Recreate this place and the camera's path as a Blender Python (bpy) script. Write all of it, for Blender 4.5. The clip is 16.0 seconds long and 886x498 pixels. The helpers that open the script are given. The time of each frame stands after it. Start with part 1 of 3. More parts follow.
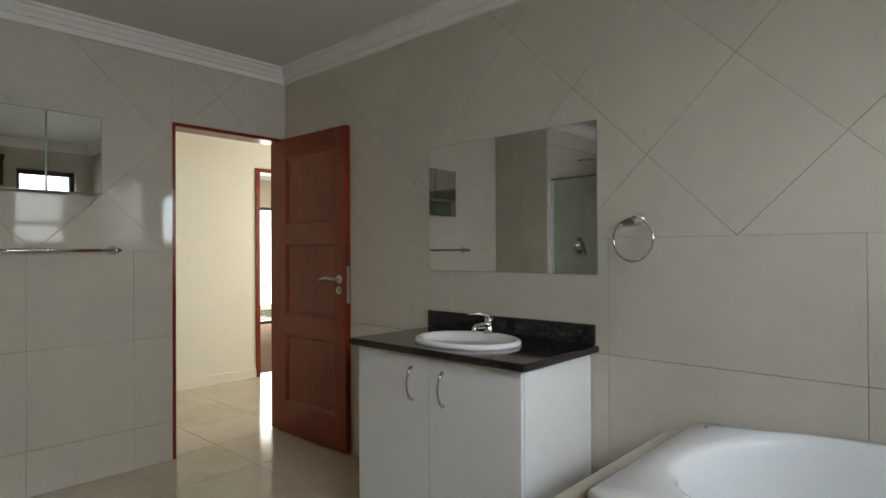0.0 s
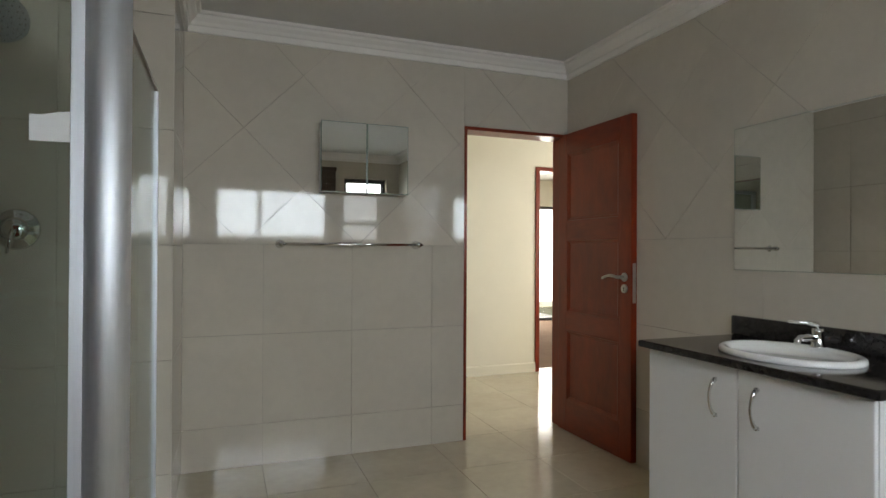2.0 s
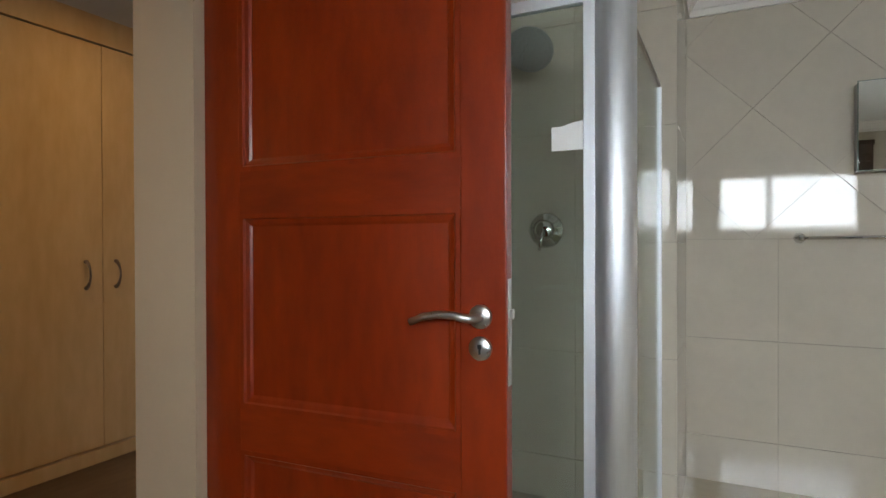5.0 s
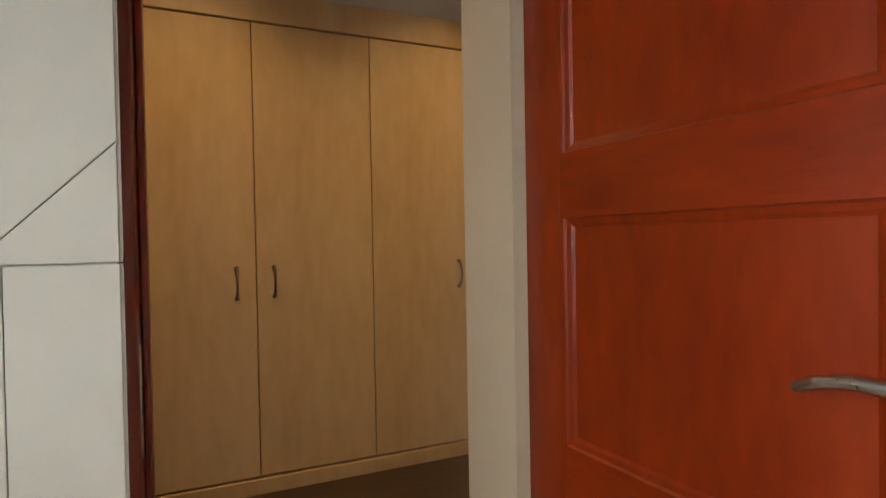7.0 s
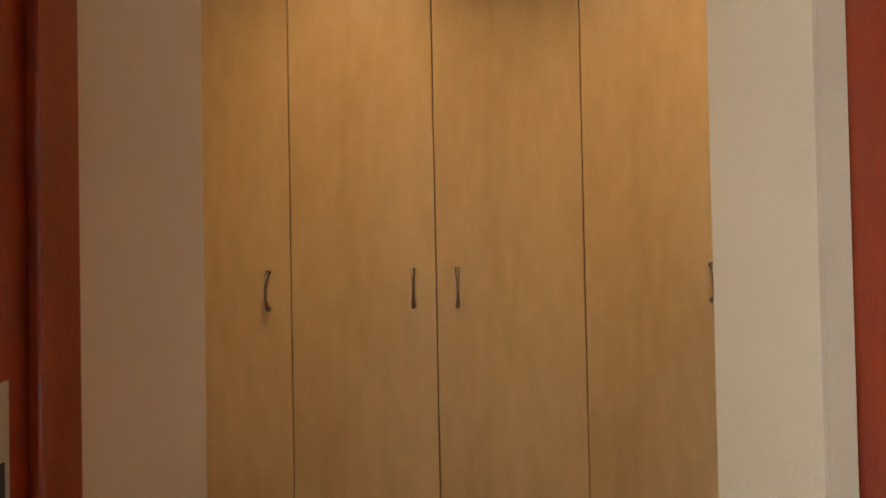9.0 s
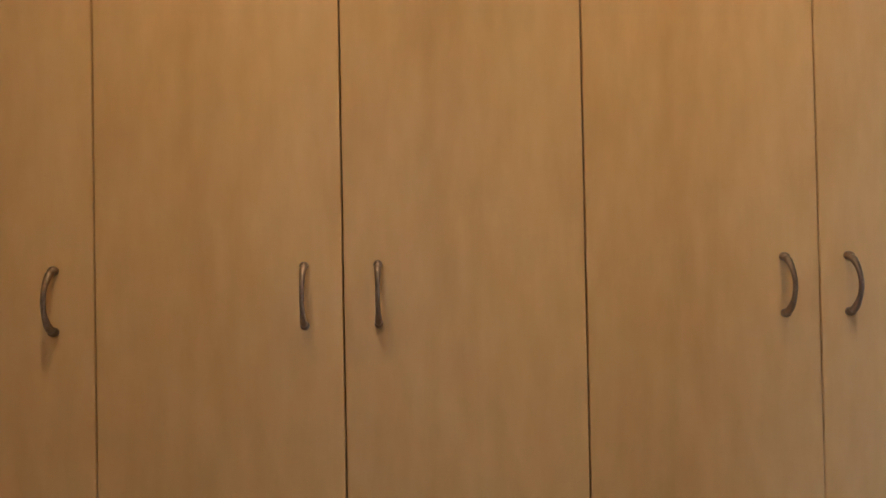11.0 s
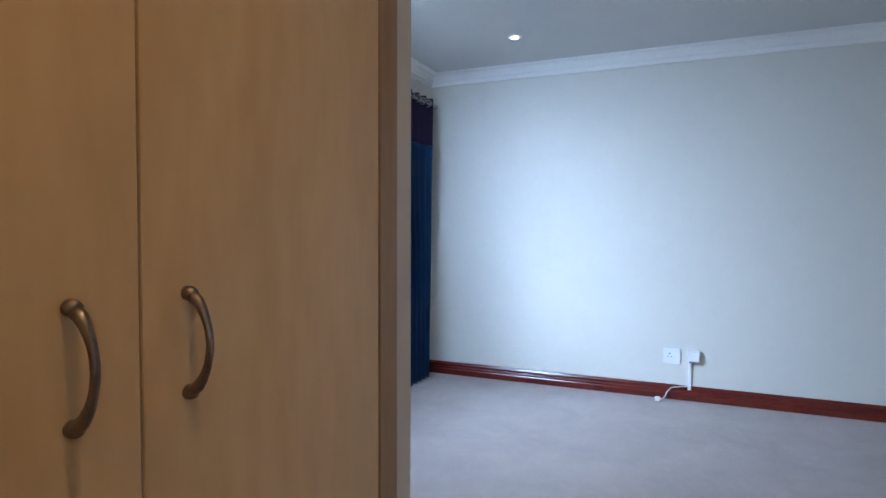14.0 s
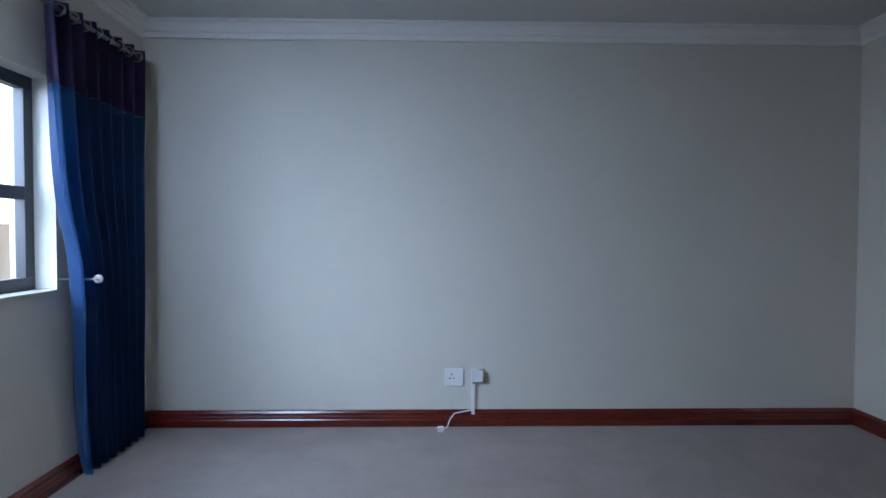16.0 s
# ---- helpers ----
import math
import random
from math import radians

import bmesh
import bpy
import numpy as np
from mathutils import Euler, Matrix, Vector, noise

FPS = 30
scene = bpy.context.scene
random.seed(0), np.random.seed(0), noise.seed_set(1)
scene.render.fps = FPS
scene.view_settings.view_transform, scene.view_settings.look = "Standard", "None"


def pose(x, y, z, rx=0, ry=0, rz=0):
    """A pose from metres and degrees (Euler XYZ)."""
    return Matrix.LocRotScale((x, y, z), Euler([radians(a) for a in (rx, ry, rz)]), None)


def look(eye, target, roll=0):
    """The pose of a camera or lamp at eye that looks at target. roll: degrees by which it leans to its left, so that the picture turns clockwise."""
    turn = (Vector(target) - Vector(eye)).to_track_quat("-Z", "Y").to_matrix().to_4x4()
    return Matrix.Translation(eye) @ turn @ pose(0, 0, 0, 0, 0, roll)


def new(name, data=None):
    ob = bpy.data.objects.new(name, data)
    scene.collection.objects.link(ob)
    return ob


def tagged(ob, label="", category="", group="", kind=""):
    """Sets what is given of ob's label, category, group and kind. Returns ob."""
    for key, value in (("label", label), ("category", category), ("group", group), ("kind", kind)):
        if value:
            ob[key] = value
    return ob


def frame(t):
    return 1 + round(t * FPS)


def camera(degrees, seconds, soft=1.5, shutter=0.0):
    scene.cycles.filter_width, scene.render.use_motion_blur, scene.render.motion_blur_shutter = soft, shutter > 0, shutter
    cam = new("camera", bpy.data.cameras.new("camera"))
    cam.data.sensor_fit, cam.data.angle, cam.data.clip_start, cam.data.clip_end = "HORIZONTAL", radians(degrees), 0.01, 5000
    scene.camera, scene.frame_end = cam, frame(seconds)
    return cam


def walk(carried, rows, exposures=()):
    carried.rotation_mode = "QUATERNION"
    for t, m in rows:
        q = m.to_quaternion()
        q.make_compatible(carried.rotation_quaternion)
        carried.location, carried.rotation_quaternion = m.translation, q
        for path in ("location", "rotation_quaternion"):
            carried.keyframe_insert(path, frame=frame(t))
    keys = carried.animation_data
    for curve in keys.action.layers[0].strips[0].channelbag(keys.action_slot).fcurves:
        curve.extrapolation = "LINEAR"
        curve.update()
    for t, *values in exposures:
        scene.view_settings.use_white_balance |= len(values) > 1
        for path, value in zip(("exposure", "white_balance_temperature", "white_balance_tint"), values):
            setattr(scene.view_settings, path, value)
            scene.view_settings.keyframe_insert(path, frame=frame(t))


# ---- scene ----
cam = camera(75.2, 16.0)
PATH = [
    (0, (0.338, 0.476, 1.241), (1.811, 1.830, 1.253), -0.3),
    (0.5, (0.315, 0.517, 1.239), (1.661, 1.997, 1.251), 0.0),
    (1, (0.314, 0.539, 1.234), (1.492, 2.155, 1.245), -0.0),
    (1.5, (0.324, 0.577, 1.232), (1.285, 2.331, 1.242), 0.1),
    (2, (0.341, 0.590, 1.219), (1.050, 2.461, 1.230), 0.3),
    (2.5, (0.346, 0.595, 1.229), (0.802, 2.543, 1.233), 0.3),
    (3, (0.338, 0.612, 1.237), (0.544, 2.601, 1.228), 0.3),
    (5.5, (0.306, 0.794, 1.235), (-0.855, 2.422, 1.211), -0.5),
    (6, (0.248, 0.882, 1.252), (-1.174, 2.288, 1.220), -0.8),
    (6.5, (0.194, 0.987, 1.253), (-1.456, 2.116, 1.228), -0.7),
    (7, (0.178, 1.102, 1.263), (-1.635, 1.944, 1.231), -1.0),
    (7.5, (0.143, 1.205, 1.245), (-1.775, 1.772, 1.224), -1.0),
    (8, (0.015, 1.283, 1.238), (-1.963, 1.579, 1.223), -1.1),
    (10.3, (-0.795, 1.449, 1.172), (-2.794, 1.406, 1.215), -0.9),
    (10.5, (-0.868, 1.459, 1.172), (-2.868, 1.437, 1.210), -1.0),
    (11, (-1.027, 1.501, 1.182), (-3.023, 1.627, 1.206), -1.1),
    (11.5, (-1.167, 1.519, 1.206), (-3.121, 1.944, 1.176), -1.1),
    (12, (-1.313, 1.502, 1.210), (-3.117, 2.365, 1.175), -1.2),
    (12.5, (-1.431, 1.545, 1.210), (-2.990, 2.797, 1.163), -0.8),
    (13, (-1.483, 1.641, 1.219), (-2.793, 3.151, 1.160), -0.1),
    (13.5, (-1.546, 1.763, 1.222), (-2.606, 3.458, 1.158), 0.3),
    (14, (-1.604, 1.901, 1.241), (-2.394, 3.736, 1.172), 0.2),
    (14.5, (-1.678, 2.112, 1.233), (-2.192, 4.044, 1.172), 0.2),
    (15, (-1.733, 2.24, 1.240), (-1.998, 4.276, 1.178), 0.1),
    (15.3, (-1.774, 2.426, 1.239), (-1.933, 4.417, 1.182), 0.3),
    (15.5, (-1.802, 2.514, 1.239), (-1.889, 4.512, 1.185), 0.3),
    (16, (-1.873, 2.737, 1.241), (-1.825, 4.736, 1.185), 0.2),
]
walk(cam, [(t, look(eye, target, roll)) for t, eye, target, roll in PATH], exposures=[
    (0, -0.10, 6750, 10), (1.5, -0.08, 6750, 10), (3, 0.15, 6750, 10), (5.5, 0.55, 6750, 11), (7, 0.9, 6750, 10), (8, 1.22, 6750, 9), (10.5, 1.5, 6300, 10), (11.5, 1.5, 5800, 10),
    (12.5, 1.12, 5550, 12), (14, 0.62, 5750, 13), (14.5, 0.32, 5900, 14), (15.3, -0.2, 6000, 15), (16, -0.42, 6100, 15)])

# ---- world, sun, window light ----
world = bpy.data.worlds.new("world")
scene.world = world
world.use_nodes = True
wn = world.node_tree
sky = wn.nodes.new("ShaderNodeTexSky")
sky.sky_type, sky.sun_disc = "NISHITA", False
sky.sun_elevation, sky.sun_rotation = radians(38), radians(60)
wn.links.new(sky.outputs[0], wn.nodes["Background"].inputs[0])
wn.nodes["Background"].inputs[1].default_value = 0.12
sun = new("sun", bpy.data.lights.new("sun", "SUN"))
sun.data.energy, sun.data.angle, sun.data.color = 3.0, radians(0.5), (1.0, 0.94, 0.84)
sun.matrix_world = look((0, 0, 0), (-0.68, -0.40, -0.62))


def window_light(name, eye, target, w, h, watts, colour):
    lamp = new(name, bpy.data.lights.new(name, "AREA"))
    lamp.data.shape, lamp.data.size, lamp.data.size_y = "RECTANGLE", w, h
    lamp.data.energy, lamp.data.color = watts, colour
    lamp.matrix_world = look(eye, target)
    return lamp


def downlight_lamp(name, eye, watts, colour, cone=110, blend=0.7):
    lamp = new(name, bpy.data.lights.new(name, "SPOT"))
    lamp.data.energy, lamp.data.color = watts, colour
    lamp.data.spot_size, lamp.data.spot_blend, lamp.data.shadow_soft_size = radians(cone), blend, 0.03
    lamp.matrix_world = look(eye, (eye[0], eye[1] + 0.001, 0))
    return lamp


window_light("bedroom_daylight", (-4.25, 4.30, 1.90), (-3.50, 5.45, 0.80), 2.2, 1.6, 165, (0.54, 0.735, 1.0)).data.spread = radians(126)
window_light("bathroom_daylight", (0.93, -0.95, 2.10), (0.80, 2, 0.4), 2.0, 1.5, 120, (0.78, 0.89, 1.0)).data.spread = radians(155)
window_light("bathroom_side_daylight", (2.2, -0.95, 2.10), (1.6, 2, 0.7), 0.5, 1.5, 10, (0.80, 0.90, 1.0))
# fill lamp added to brighten the hall, at an unseen invented opening
window_light("hall_fill_light", (4.66, 4.78, 1.5), (2.1, 5.1, 1.2), 1.0, 1.1, 31, (1.0, 0.97, 0.92))
window_light("far_room_daylight", (5.19, 10.03, 1.05), (4.9, 4.6, 0.6), 1.7, 2.2, 110, (1.0, 0.95, 0.86))
for yy in (1.15, 2.2):
    downlight_lamp("dressing_spot", (-1.62, yy, 2.5), 13.5, (1.0, 0.68, 0.34), 130, 0.9)
for px, py in ((0.6, 1.2), (1.3, 2.9)):
    downlight_lamp("bathroom_spot", (px, py, 2.5), 5, (1.0, 0.74, 0.40))


# ---- materials ----
def material(name, colour, rough=0.5, metal=0.0, vary=0.08, scale=6.0, bump=0.0, bump_scale=80.0, stretch=(1, 1, 1),
             colour2=None, coat=0.0, each=0.0, spec=0.5, rough_vary=0.06, sheen=0.0):
    m = bpy.data.materials.new(name)
    m.use_nodes = True
    t = m.node_tree
    b = t.nodes["Principled BSDF"]
    tc = t.nodes.new("ShaderNodeTexCoord")
    mp = t.nodes.new("ShaderNodeMapping")
    mp.inputs["Scale"].default_value = stretch
    t.links.new(tc.outputs["Object"], mp.inputs[0])
    n1 = t.nodes.new("ShaderNodeTexNoise")
    n1.inputs["Scale"].default_value, n1.inputs["Detail"].default_value, n1.inputs["Distortion"].default_value = scale, 6, 0.6
    t.links.new(mp.outputs[0], n1.inputs["Vector"])
    n2 = t.nodes.new("ShaderNodeTexNoise")
    n2.inputs["Scale"].default_value, n2.inputs["Detail"].default_value = scale * 7, 4
    t.links.new(mp.outputs[0], n2.inputs["Vector"])
    mix = t.nodes.new("ShaderNodeMix")
    mix.data_type = "FLOAT"
    mix.inputs[0].default_value = 0.35
    t.links.new(n1.outputs[0], mix.inputs[2])
    t.links.new(n2.outputs[0], mix.inputs[3])
    ramp = t.nodes.new("ShaderNodeValToRGB")
    c2 = colour2 or tuple(c * (1 - 2.2 * vary) for c in colour)
    ramp.color_ramp.elements[0].position, ramp.color_ramp.elements[1].position = 0.32, 0.68
    ramp.color_ramp.elements[0].color, ramp.color_ramp.elements[1].color = (*c2, 1), (*colour, 1)
    t.links.new(mix.outputs[0], ramp.inputs[0])
    last = ramp.outputs[0]
    if each:
        info = t.nodes.new("ShaderNodeObjectInfo")
        mr = t.nodes.new("ShaderNodeMapRange")
        mr.inputs["To Min"].default_value, mr.inputs["To Max"].default_value = 1 - each, 1 + each * 0.4
        t.links.new(info.outputs["Random"], mr.inputs[0])
        hs = t.nodes.new("ShaderNodeHueSaturation")
        t.links.new(mr.outputs[0], hs.inputs["Value"])
        t.links.new(last, hs.inputs["Color"])
        last = hs.outputs[0]
    t.links.new(last, b.inputs["Base Color"])
    rr = t.nodes.new("ShaderNodeMapRange")
    rr.inputs["To Min"].default_value, rr.inputs["To Max"].default_value = max(0, rough - rough_vary), min(1, rough + rough_vary)
    t.links.new(n1.outputs[0], rr.inputs[0])
    t.links.new(rr.outputs[0], b.inputs["Roughness"])
    b.inputs["Metallic"].default_value = metal
    b.inputs["Coat Weight"].default_value = coat
    b.inputs["Coat Roughness"].default_value = 0.15
    b.inputs["Specular IOR Level"].default_value = spec
    b.inputs["Sheen Weight"].default_value = sheen
    if bump:
        n3 = t.nodes.new("ShaderNodeTexNoise")
        n3.inputs["Scale"].default_value, n3.inputs["Detail"].default_value = bump_scale, 5
        t.links.new(mp.outputs[0], n3.inputs["Vector"])
        bp = t.nodes.new("ShaderNodeBump")
        bp.inputs["Strength"].default_value, bp.inputs["Distance"].default_value = bump, 0.01
        t.links.new(n3.outputs[0], bp.inputs["Height"])
        t.links.new(bp.outputs[0], b.inputs["Normal"])
    return m


def glow(name, colour, power):
    m = bpy.data.materials.new(name)
    m.use_nodes = True
    b = m.node_tree.nodes["Principled BSDF"]
    b.inputs["Base Color"].default_value = (*colour, 1)
    b.inputs["Emission Color"].default_value = (*colour, 1)
    b.inputs["Emission Strength"].default_value = power
    return m


def clear_glass(name, tint, amount=0.0):
    m = bpy.data.materials.new(name)
    m.use_nodes = True
    t = m.node_tree
    out = t.nodes["Material Output"]
    tr = t.nodes.new("ShaderNodeBsdfTransparent")
    tr.inputs[0].default_value = (*tint, 1)
    gl = t.nodes.new("ShaderNodeBsdfGlossy")
    gl.inputs["Roughness"].default_value = 0.02
    lw = t.nodes.new("ShaderNodeLayerWeight")
    lw.inputs[0].default_value = 0.5
    pw = t.nodes.new("ShaderNodeMath")
    pw.operation = "POWER"
    pw.inputs[1].default_value = 4.5
    t.links.new(lw.outputs["Facing"], pw.inputs[0])
    fr = t.nodes.new("ShaderNodeMapRange")
    fr.inputs["To Min"].default_value, fr.inputs["To Max"].default_value = 0.045, 0.9
    t.links.new(pw.outputs[0], fr.inputs[0])
    mx = t.nodes.new("ShaderNodeMixShader")
    t.links.new(fr.outputs[0], mx.inputs[0])
    t.links.new(tr.outputs[0], mx.inputs[1])
    t.links.new(gl.outputs[0], mx.inputs[2])
    t.links.new(mx.outputs[0], out.inputs[0])
    return m


M_TILE = material("glazed_wall_tile", (0.60, 0.55, 0.465), 0.05, vary=0.05, scale=2.2, each=0.03, bump=0.012, bump_scale=5, rough_vary=0.015)
M_FLOOR = material("polished_floor_tile", (0.58, 0.52, 0.40), 0.12, vary=0.08, scale=2.4, each=0.05, bump=0.02, bump_scale=9)
M_GROUT = material("grout", (0.50, 0.465, 0.40), 0.9, vary=0.12, scale=12)
M_PAINT = material("white_wall_paint", (0.67, 0.635, 0.56), 0.6, vary=0.02, scale=1.5, bump=0.06, bump_scale=160)
M_CREAM = material("cream_wall_paint", (0.78, 0.75, 0.64), 0.6, vary=0.02, scale=1.5, bump=0.06, bump_scale=160)
M_BEIGE = material("beige_wall_paint", (0.48, 0.385, 0.27), 0.6, vary=0.03, scale=2, bump=0.08, bump_scale=140)
M_CEIL = material("ceiling_paint", (0.66, 0.66, 0.64), 0.75, vary=0.02, scale=1.2, bump=0.04, bump_scale=120)
M_CORN = material("cornice_paint", (0.82, 0.80, 0.76), 0.55, vary=0.02, scale=3)
M_RED = material("mahogany_stained_wood", (0.24, 0.024, 0.0016), 0.36, scale=1.7, stretch=(3, 3, 0.9), colour2=(0.13, 0.010, 0.0008), coat=0.22, spec=0.35, bump=0.08, bump_scale=60)
M_REDX = material("mahogany_cross_grain", (0.24, 0.024, 0.0016), 0.36, scale=1.7, stretch=(0.9, 3, 3), colour2=(0.13, 0.010, 0.0008), coat=0.22, spec=0.35, bump=0.08, bump_scale=60)
M_SKIRT = material("varnished_skirting_wood", (0.17, 0.018, 0.010), 0.25, scale=3.0, stretch=(1.2, 1.2, 9), colour2=(0.07, 0.007, 0.005), coat=0.4)
M_MAPLE = material("maple_veneer", (0.70, 0.49, 0.26), 0.34, scale=1.5, stretch=(2.4, 2.4, 0.7), colour2=(0.54, 0.35, 0.16), each=0.05, bump=0.03, bump_scale=40)
M_MAPLE2 = material("maple_edging", (0.43, 0.27, 0.12), 0.42, scale=2, stretch=(5, 5, 0.5), colour2=(0.30, 0.17, 0.07))
M_PLINTH = material("plinth_board", (0.34, 0.20, 0.09), 0.5, scale=2, stretch=(5, 0.6, 5), colour2=(0.25, 0.14, 0.06))
# dark brown for the carcass: shade of the door gaps put into its colour
M_GAP = material("carcass_gap_shade", (0.24, 0.14, 0.06), 0.8, vary=0.05)
M_CARPET = material("beige_carpet", (0.40, 0.325, 0.285), 0.95, vary=0.10, scale=3.0, bump=0.7, bump_scale=420, spec=0.1, sheen=0.25)
M_CARPET2 = material("brown_carpet", (0.30, 0.20, 0.14), 0.95, vary=0.10, scale=3.0, bump=0.7, bump_scale=420, spec=0.1)
M_GRANITE = material("black_granite", (0.030, 0.026, 0.026), 0.10, scale=45, colour2=(0.006, 0.005, 0.005), rough_vary=0.03)
M_WHITE = material("white_cabinet_laminate", (0.80, 0.80, 0.80), 0.32, vary=0.015, scale=2)
M_CERAMIC = material("white_ceramic", (0.84, 0.84, 0.83), 0.07, vary=0.01, scale=2, coat=0.3)
M_ACRYL = material("white_acrylic", (0.82, 0.82, 0.83), 0.14, vary=0.01, scale=2)
M_CHROME = material("chrome", (0.78, 0.78, 0.78), 0.08, 1.0, vary=0.03, scale=20, rough_vary=0.03)
M_STEEL = material("brushed_steel", (0.52, 0.51, 0.49), 0.30, 1.0, vary=0.06, scale=30, rough_vary=0.08)
M_NICKEL = material("satin_nickel_shower_plate", (0.42, 0.43, 0.42), 0.5, 0.35, vary=0.05, scale=20)
M_PEWTER = material("aged_pewter", (0.33, 0.26, 0.21), 0.36, 1.0, vary=0.2, scale=40)
M_ALU = material("satin_aluminium", (0.84, 0.87, 0.92), 0.55, 1.0, vary=0.04, scale=10, stretch=(8, 8, 0.3))
M_FRAME = material("charcoal_window_frame", (0.05, 0.055, 0.065), 0.4, vary=0.06)
M_MIRROR = material("mirror_silver", (0.86, 0.88, 0.86), 0.012, 1.0, vary=0.0, scale=1, rough_vary=0.004)
M_MEDGE = material("mirror_edge_glass", (0.20, 0.28, 0.25), 0.12, vary=0.05)
M_GLASS = clear_glass("shower_glass", (0.90, 0.95, 0.93))
M_PANE = clear_glass("window_glass", (0.97, 0.98, 0.98))
M_BLUE = material("blue_curtain_satin", (0.030, 0.125, 0.33), 0.45, vary=0.12, scale=5, stretch=(6, 6, 0.6), colour2=(0.018, 0.075, 0.22), bump=0.15, bump_scale=240, sheen=0.4)
M_PURPLE = material("plum_curtain_satin", (0.060, 0.035, 0.14), 0.45, vary=0.12, scale=5, stretch=(6, 6, 0.6), colour2=(0.035, 0.018, 0.085), bump=0.15, bump_scale=240, sheen=0.4)


def let_light_through(m, colour, share):
    """Mixes a translucent cloth into a material."""
    t = m.node_tree
    tl = t.nodes.new("ShaderNodeBsdfTranslucent")
    tl.inputs[0].default_value = (*colour, 1)
    mx = t.nodes.new("ShaderNodeMixShader")
    mx.inputs[0].default_value = share
    t.links.new(t.nodes["Principled BSDF"].outputs[0], mx.inputs[1])
    t.links.new(tl.outputs[0], mx.inputs[2])
    t.links.new(mx.outputs[0], t.nodes["Material Output"].inputs[0])


let_light_through(M_BLUE, (0.03, 0.22, 0.42), 0.35)
let_light_through(M_PURPLE, (0.10, 0.06, 0.22), 0.3)
M_PLASTIC = material("white_plastic", (0.80, 0.80, 0.79), 0.35, vary=0.015)
M_DARK = material("dark_rubber", (0.015, 0.015, 0.015), 0.5)
M_BLIND = material("brown_blind_fabric", (0.10, 0.072, 0.055), 0.9, vary=0.12, scale=8, bump=0.3, bump_scale=300)
M_LIME = material("render_wall", (0.72, 0.68, 0.60), 0.85, vary=0.06, scale=3, bump=0.2, bump_scale=60)
M_GROUND = material("dry_lawn", (0.20, 0.19, 0.10), 0.95, vary=0.2, scale=0.8, bump=0.4, bump_scale=30)
M_LAMP = glow("lamp_glow", (1.0, 0.93, 0.80), 7)


# ---- mesh helpers ----
def part(name, bm, mat, parent=None, label="", smooth=False):
    me = bpy.data.meshes.new(name)
    bmesh.ops.recalc_face_normals(bm, faces=bm.faces)
    bm.to_mesh(me)
    bm.free()
    me.materials.append(mat)
    if smooth:
        for f in me.polygons:
            f.use_smooth = True
    ob = new(name, me)
    if parent:
        ob.parent = parent
    if label:
        tagged(ob, label)
    return ob


def thing(name, label, category, m=None, group="", kind=""):
    ob = tagged(new(name), label, category, group, kind)
    ob.empty_display_size = 0.05
    if m is not None:
        ob.matrix_world = m
    return ob


def box(x0, x1, y0, y1, z0, z1, bevel=0.0, bm=None, seg=2):
    b = bmesh.new()
    bmesh.ops.create_cube(b, size=1)
    for v in b.verts:
        v.co = (x0 + (v.co.x + 0.5) * (x1 - x0), y0 + (v.co.y + 0.5) * (y1 - y0), z0 + (v.co.z + 0.5) * (z1 - z0))
    if bevel:
        bmesh.ops.bevel(b, geom=list(b.edges), offset=bevel, segments=seg, affect="EDGES", profile=0.6)
    if bm is None:
        return b
    me = bpy.data.meshes.new("tmp")
    b.to_mesh(me)
    b.free()
    bm.from_mesh(me)
    bpy.data.meshes.remove(me)
    return bm


def boxes(*rows, bevel=0.0):
    bm = bmesh.new()
    for r in rows:
        box(*r, bevel=bevel, bm=bm)
    return bm


def tube(points, radius, sides=10, bm=None, closed=False, caps=True):
    bm = bm or bmesh.new()
    pts = [Vector(p) for p in points]
    rad = radius if isinstance(radius, (list, tuple)) else [radius] * len(pts)
    rings, up = [], None
    n = len(pts)
    for i, p in enumerate(pts):
        a = pts[(i - 1) % n] if closed or i else p
        c = pts[(i + 1) % n] if closed or i < n - 1 else p
        d = (c - a).normalized()
        if up is None:
            up = Vector((0, 0, 1)) if abs(d.z) < 0.9 else Vector((1, 0, 0))
        s = d.cross(up).normalized()
        up = s.cross(d).normalized()
        rings.append([bm.verts.new(p + rad[i] * (math.cos(k * 2 * math.pi / sides) * s + math.sin(k * 2 * math.pi / sides) * up)) for k in range(sides)])
    for i in range(n if closed else n - 1):
        r, q = rings[i], rings[(i + 1) % n]
        for k in range(sides):
            bm.faces.new((r[k], r[(k + 1) % sides], q[(k + 1) % sides], q[k]))
    if caps and not closed:
        bm.faces.new(rings[0][::-1])
        bm.faces.new(rings[-1])
    return bm


def lathe(profile, sides=24, m=None, sx=1.0, sy=1.0, bm=None):
    """Turns (radius, height) rows round the z axis."""
    bm = bm or bmesh.new()
    m = m or Matrix()
    rings = []
    for r, z in profile:
        rings.append([bm.verts.new(m @ Vector((max(r, 1e-4) * sx * math.cos(k * 2 * math.pi / sides), max(r, 1e-4) * sy * math.sin(k * 2 * math.pi / sides), z))) for k in range(sides)])
    for r, q in zip(rings, rings[1:]):
        for k in range(sides):
            bm.faces.new((r[k], r[(k + 1) % sides], q[(k + 1) % sides], q[k]))
    bm.faces.new(rings[0][::-1])
    bm.faces.new(rings[-1])
    return bm


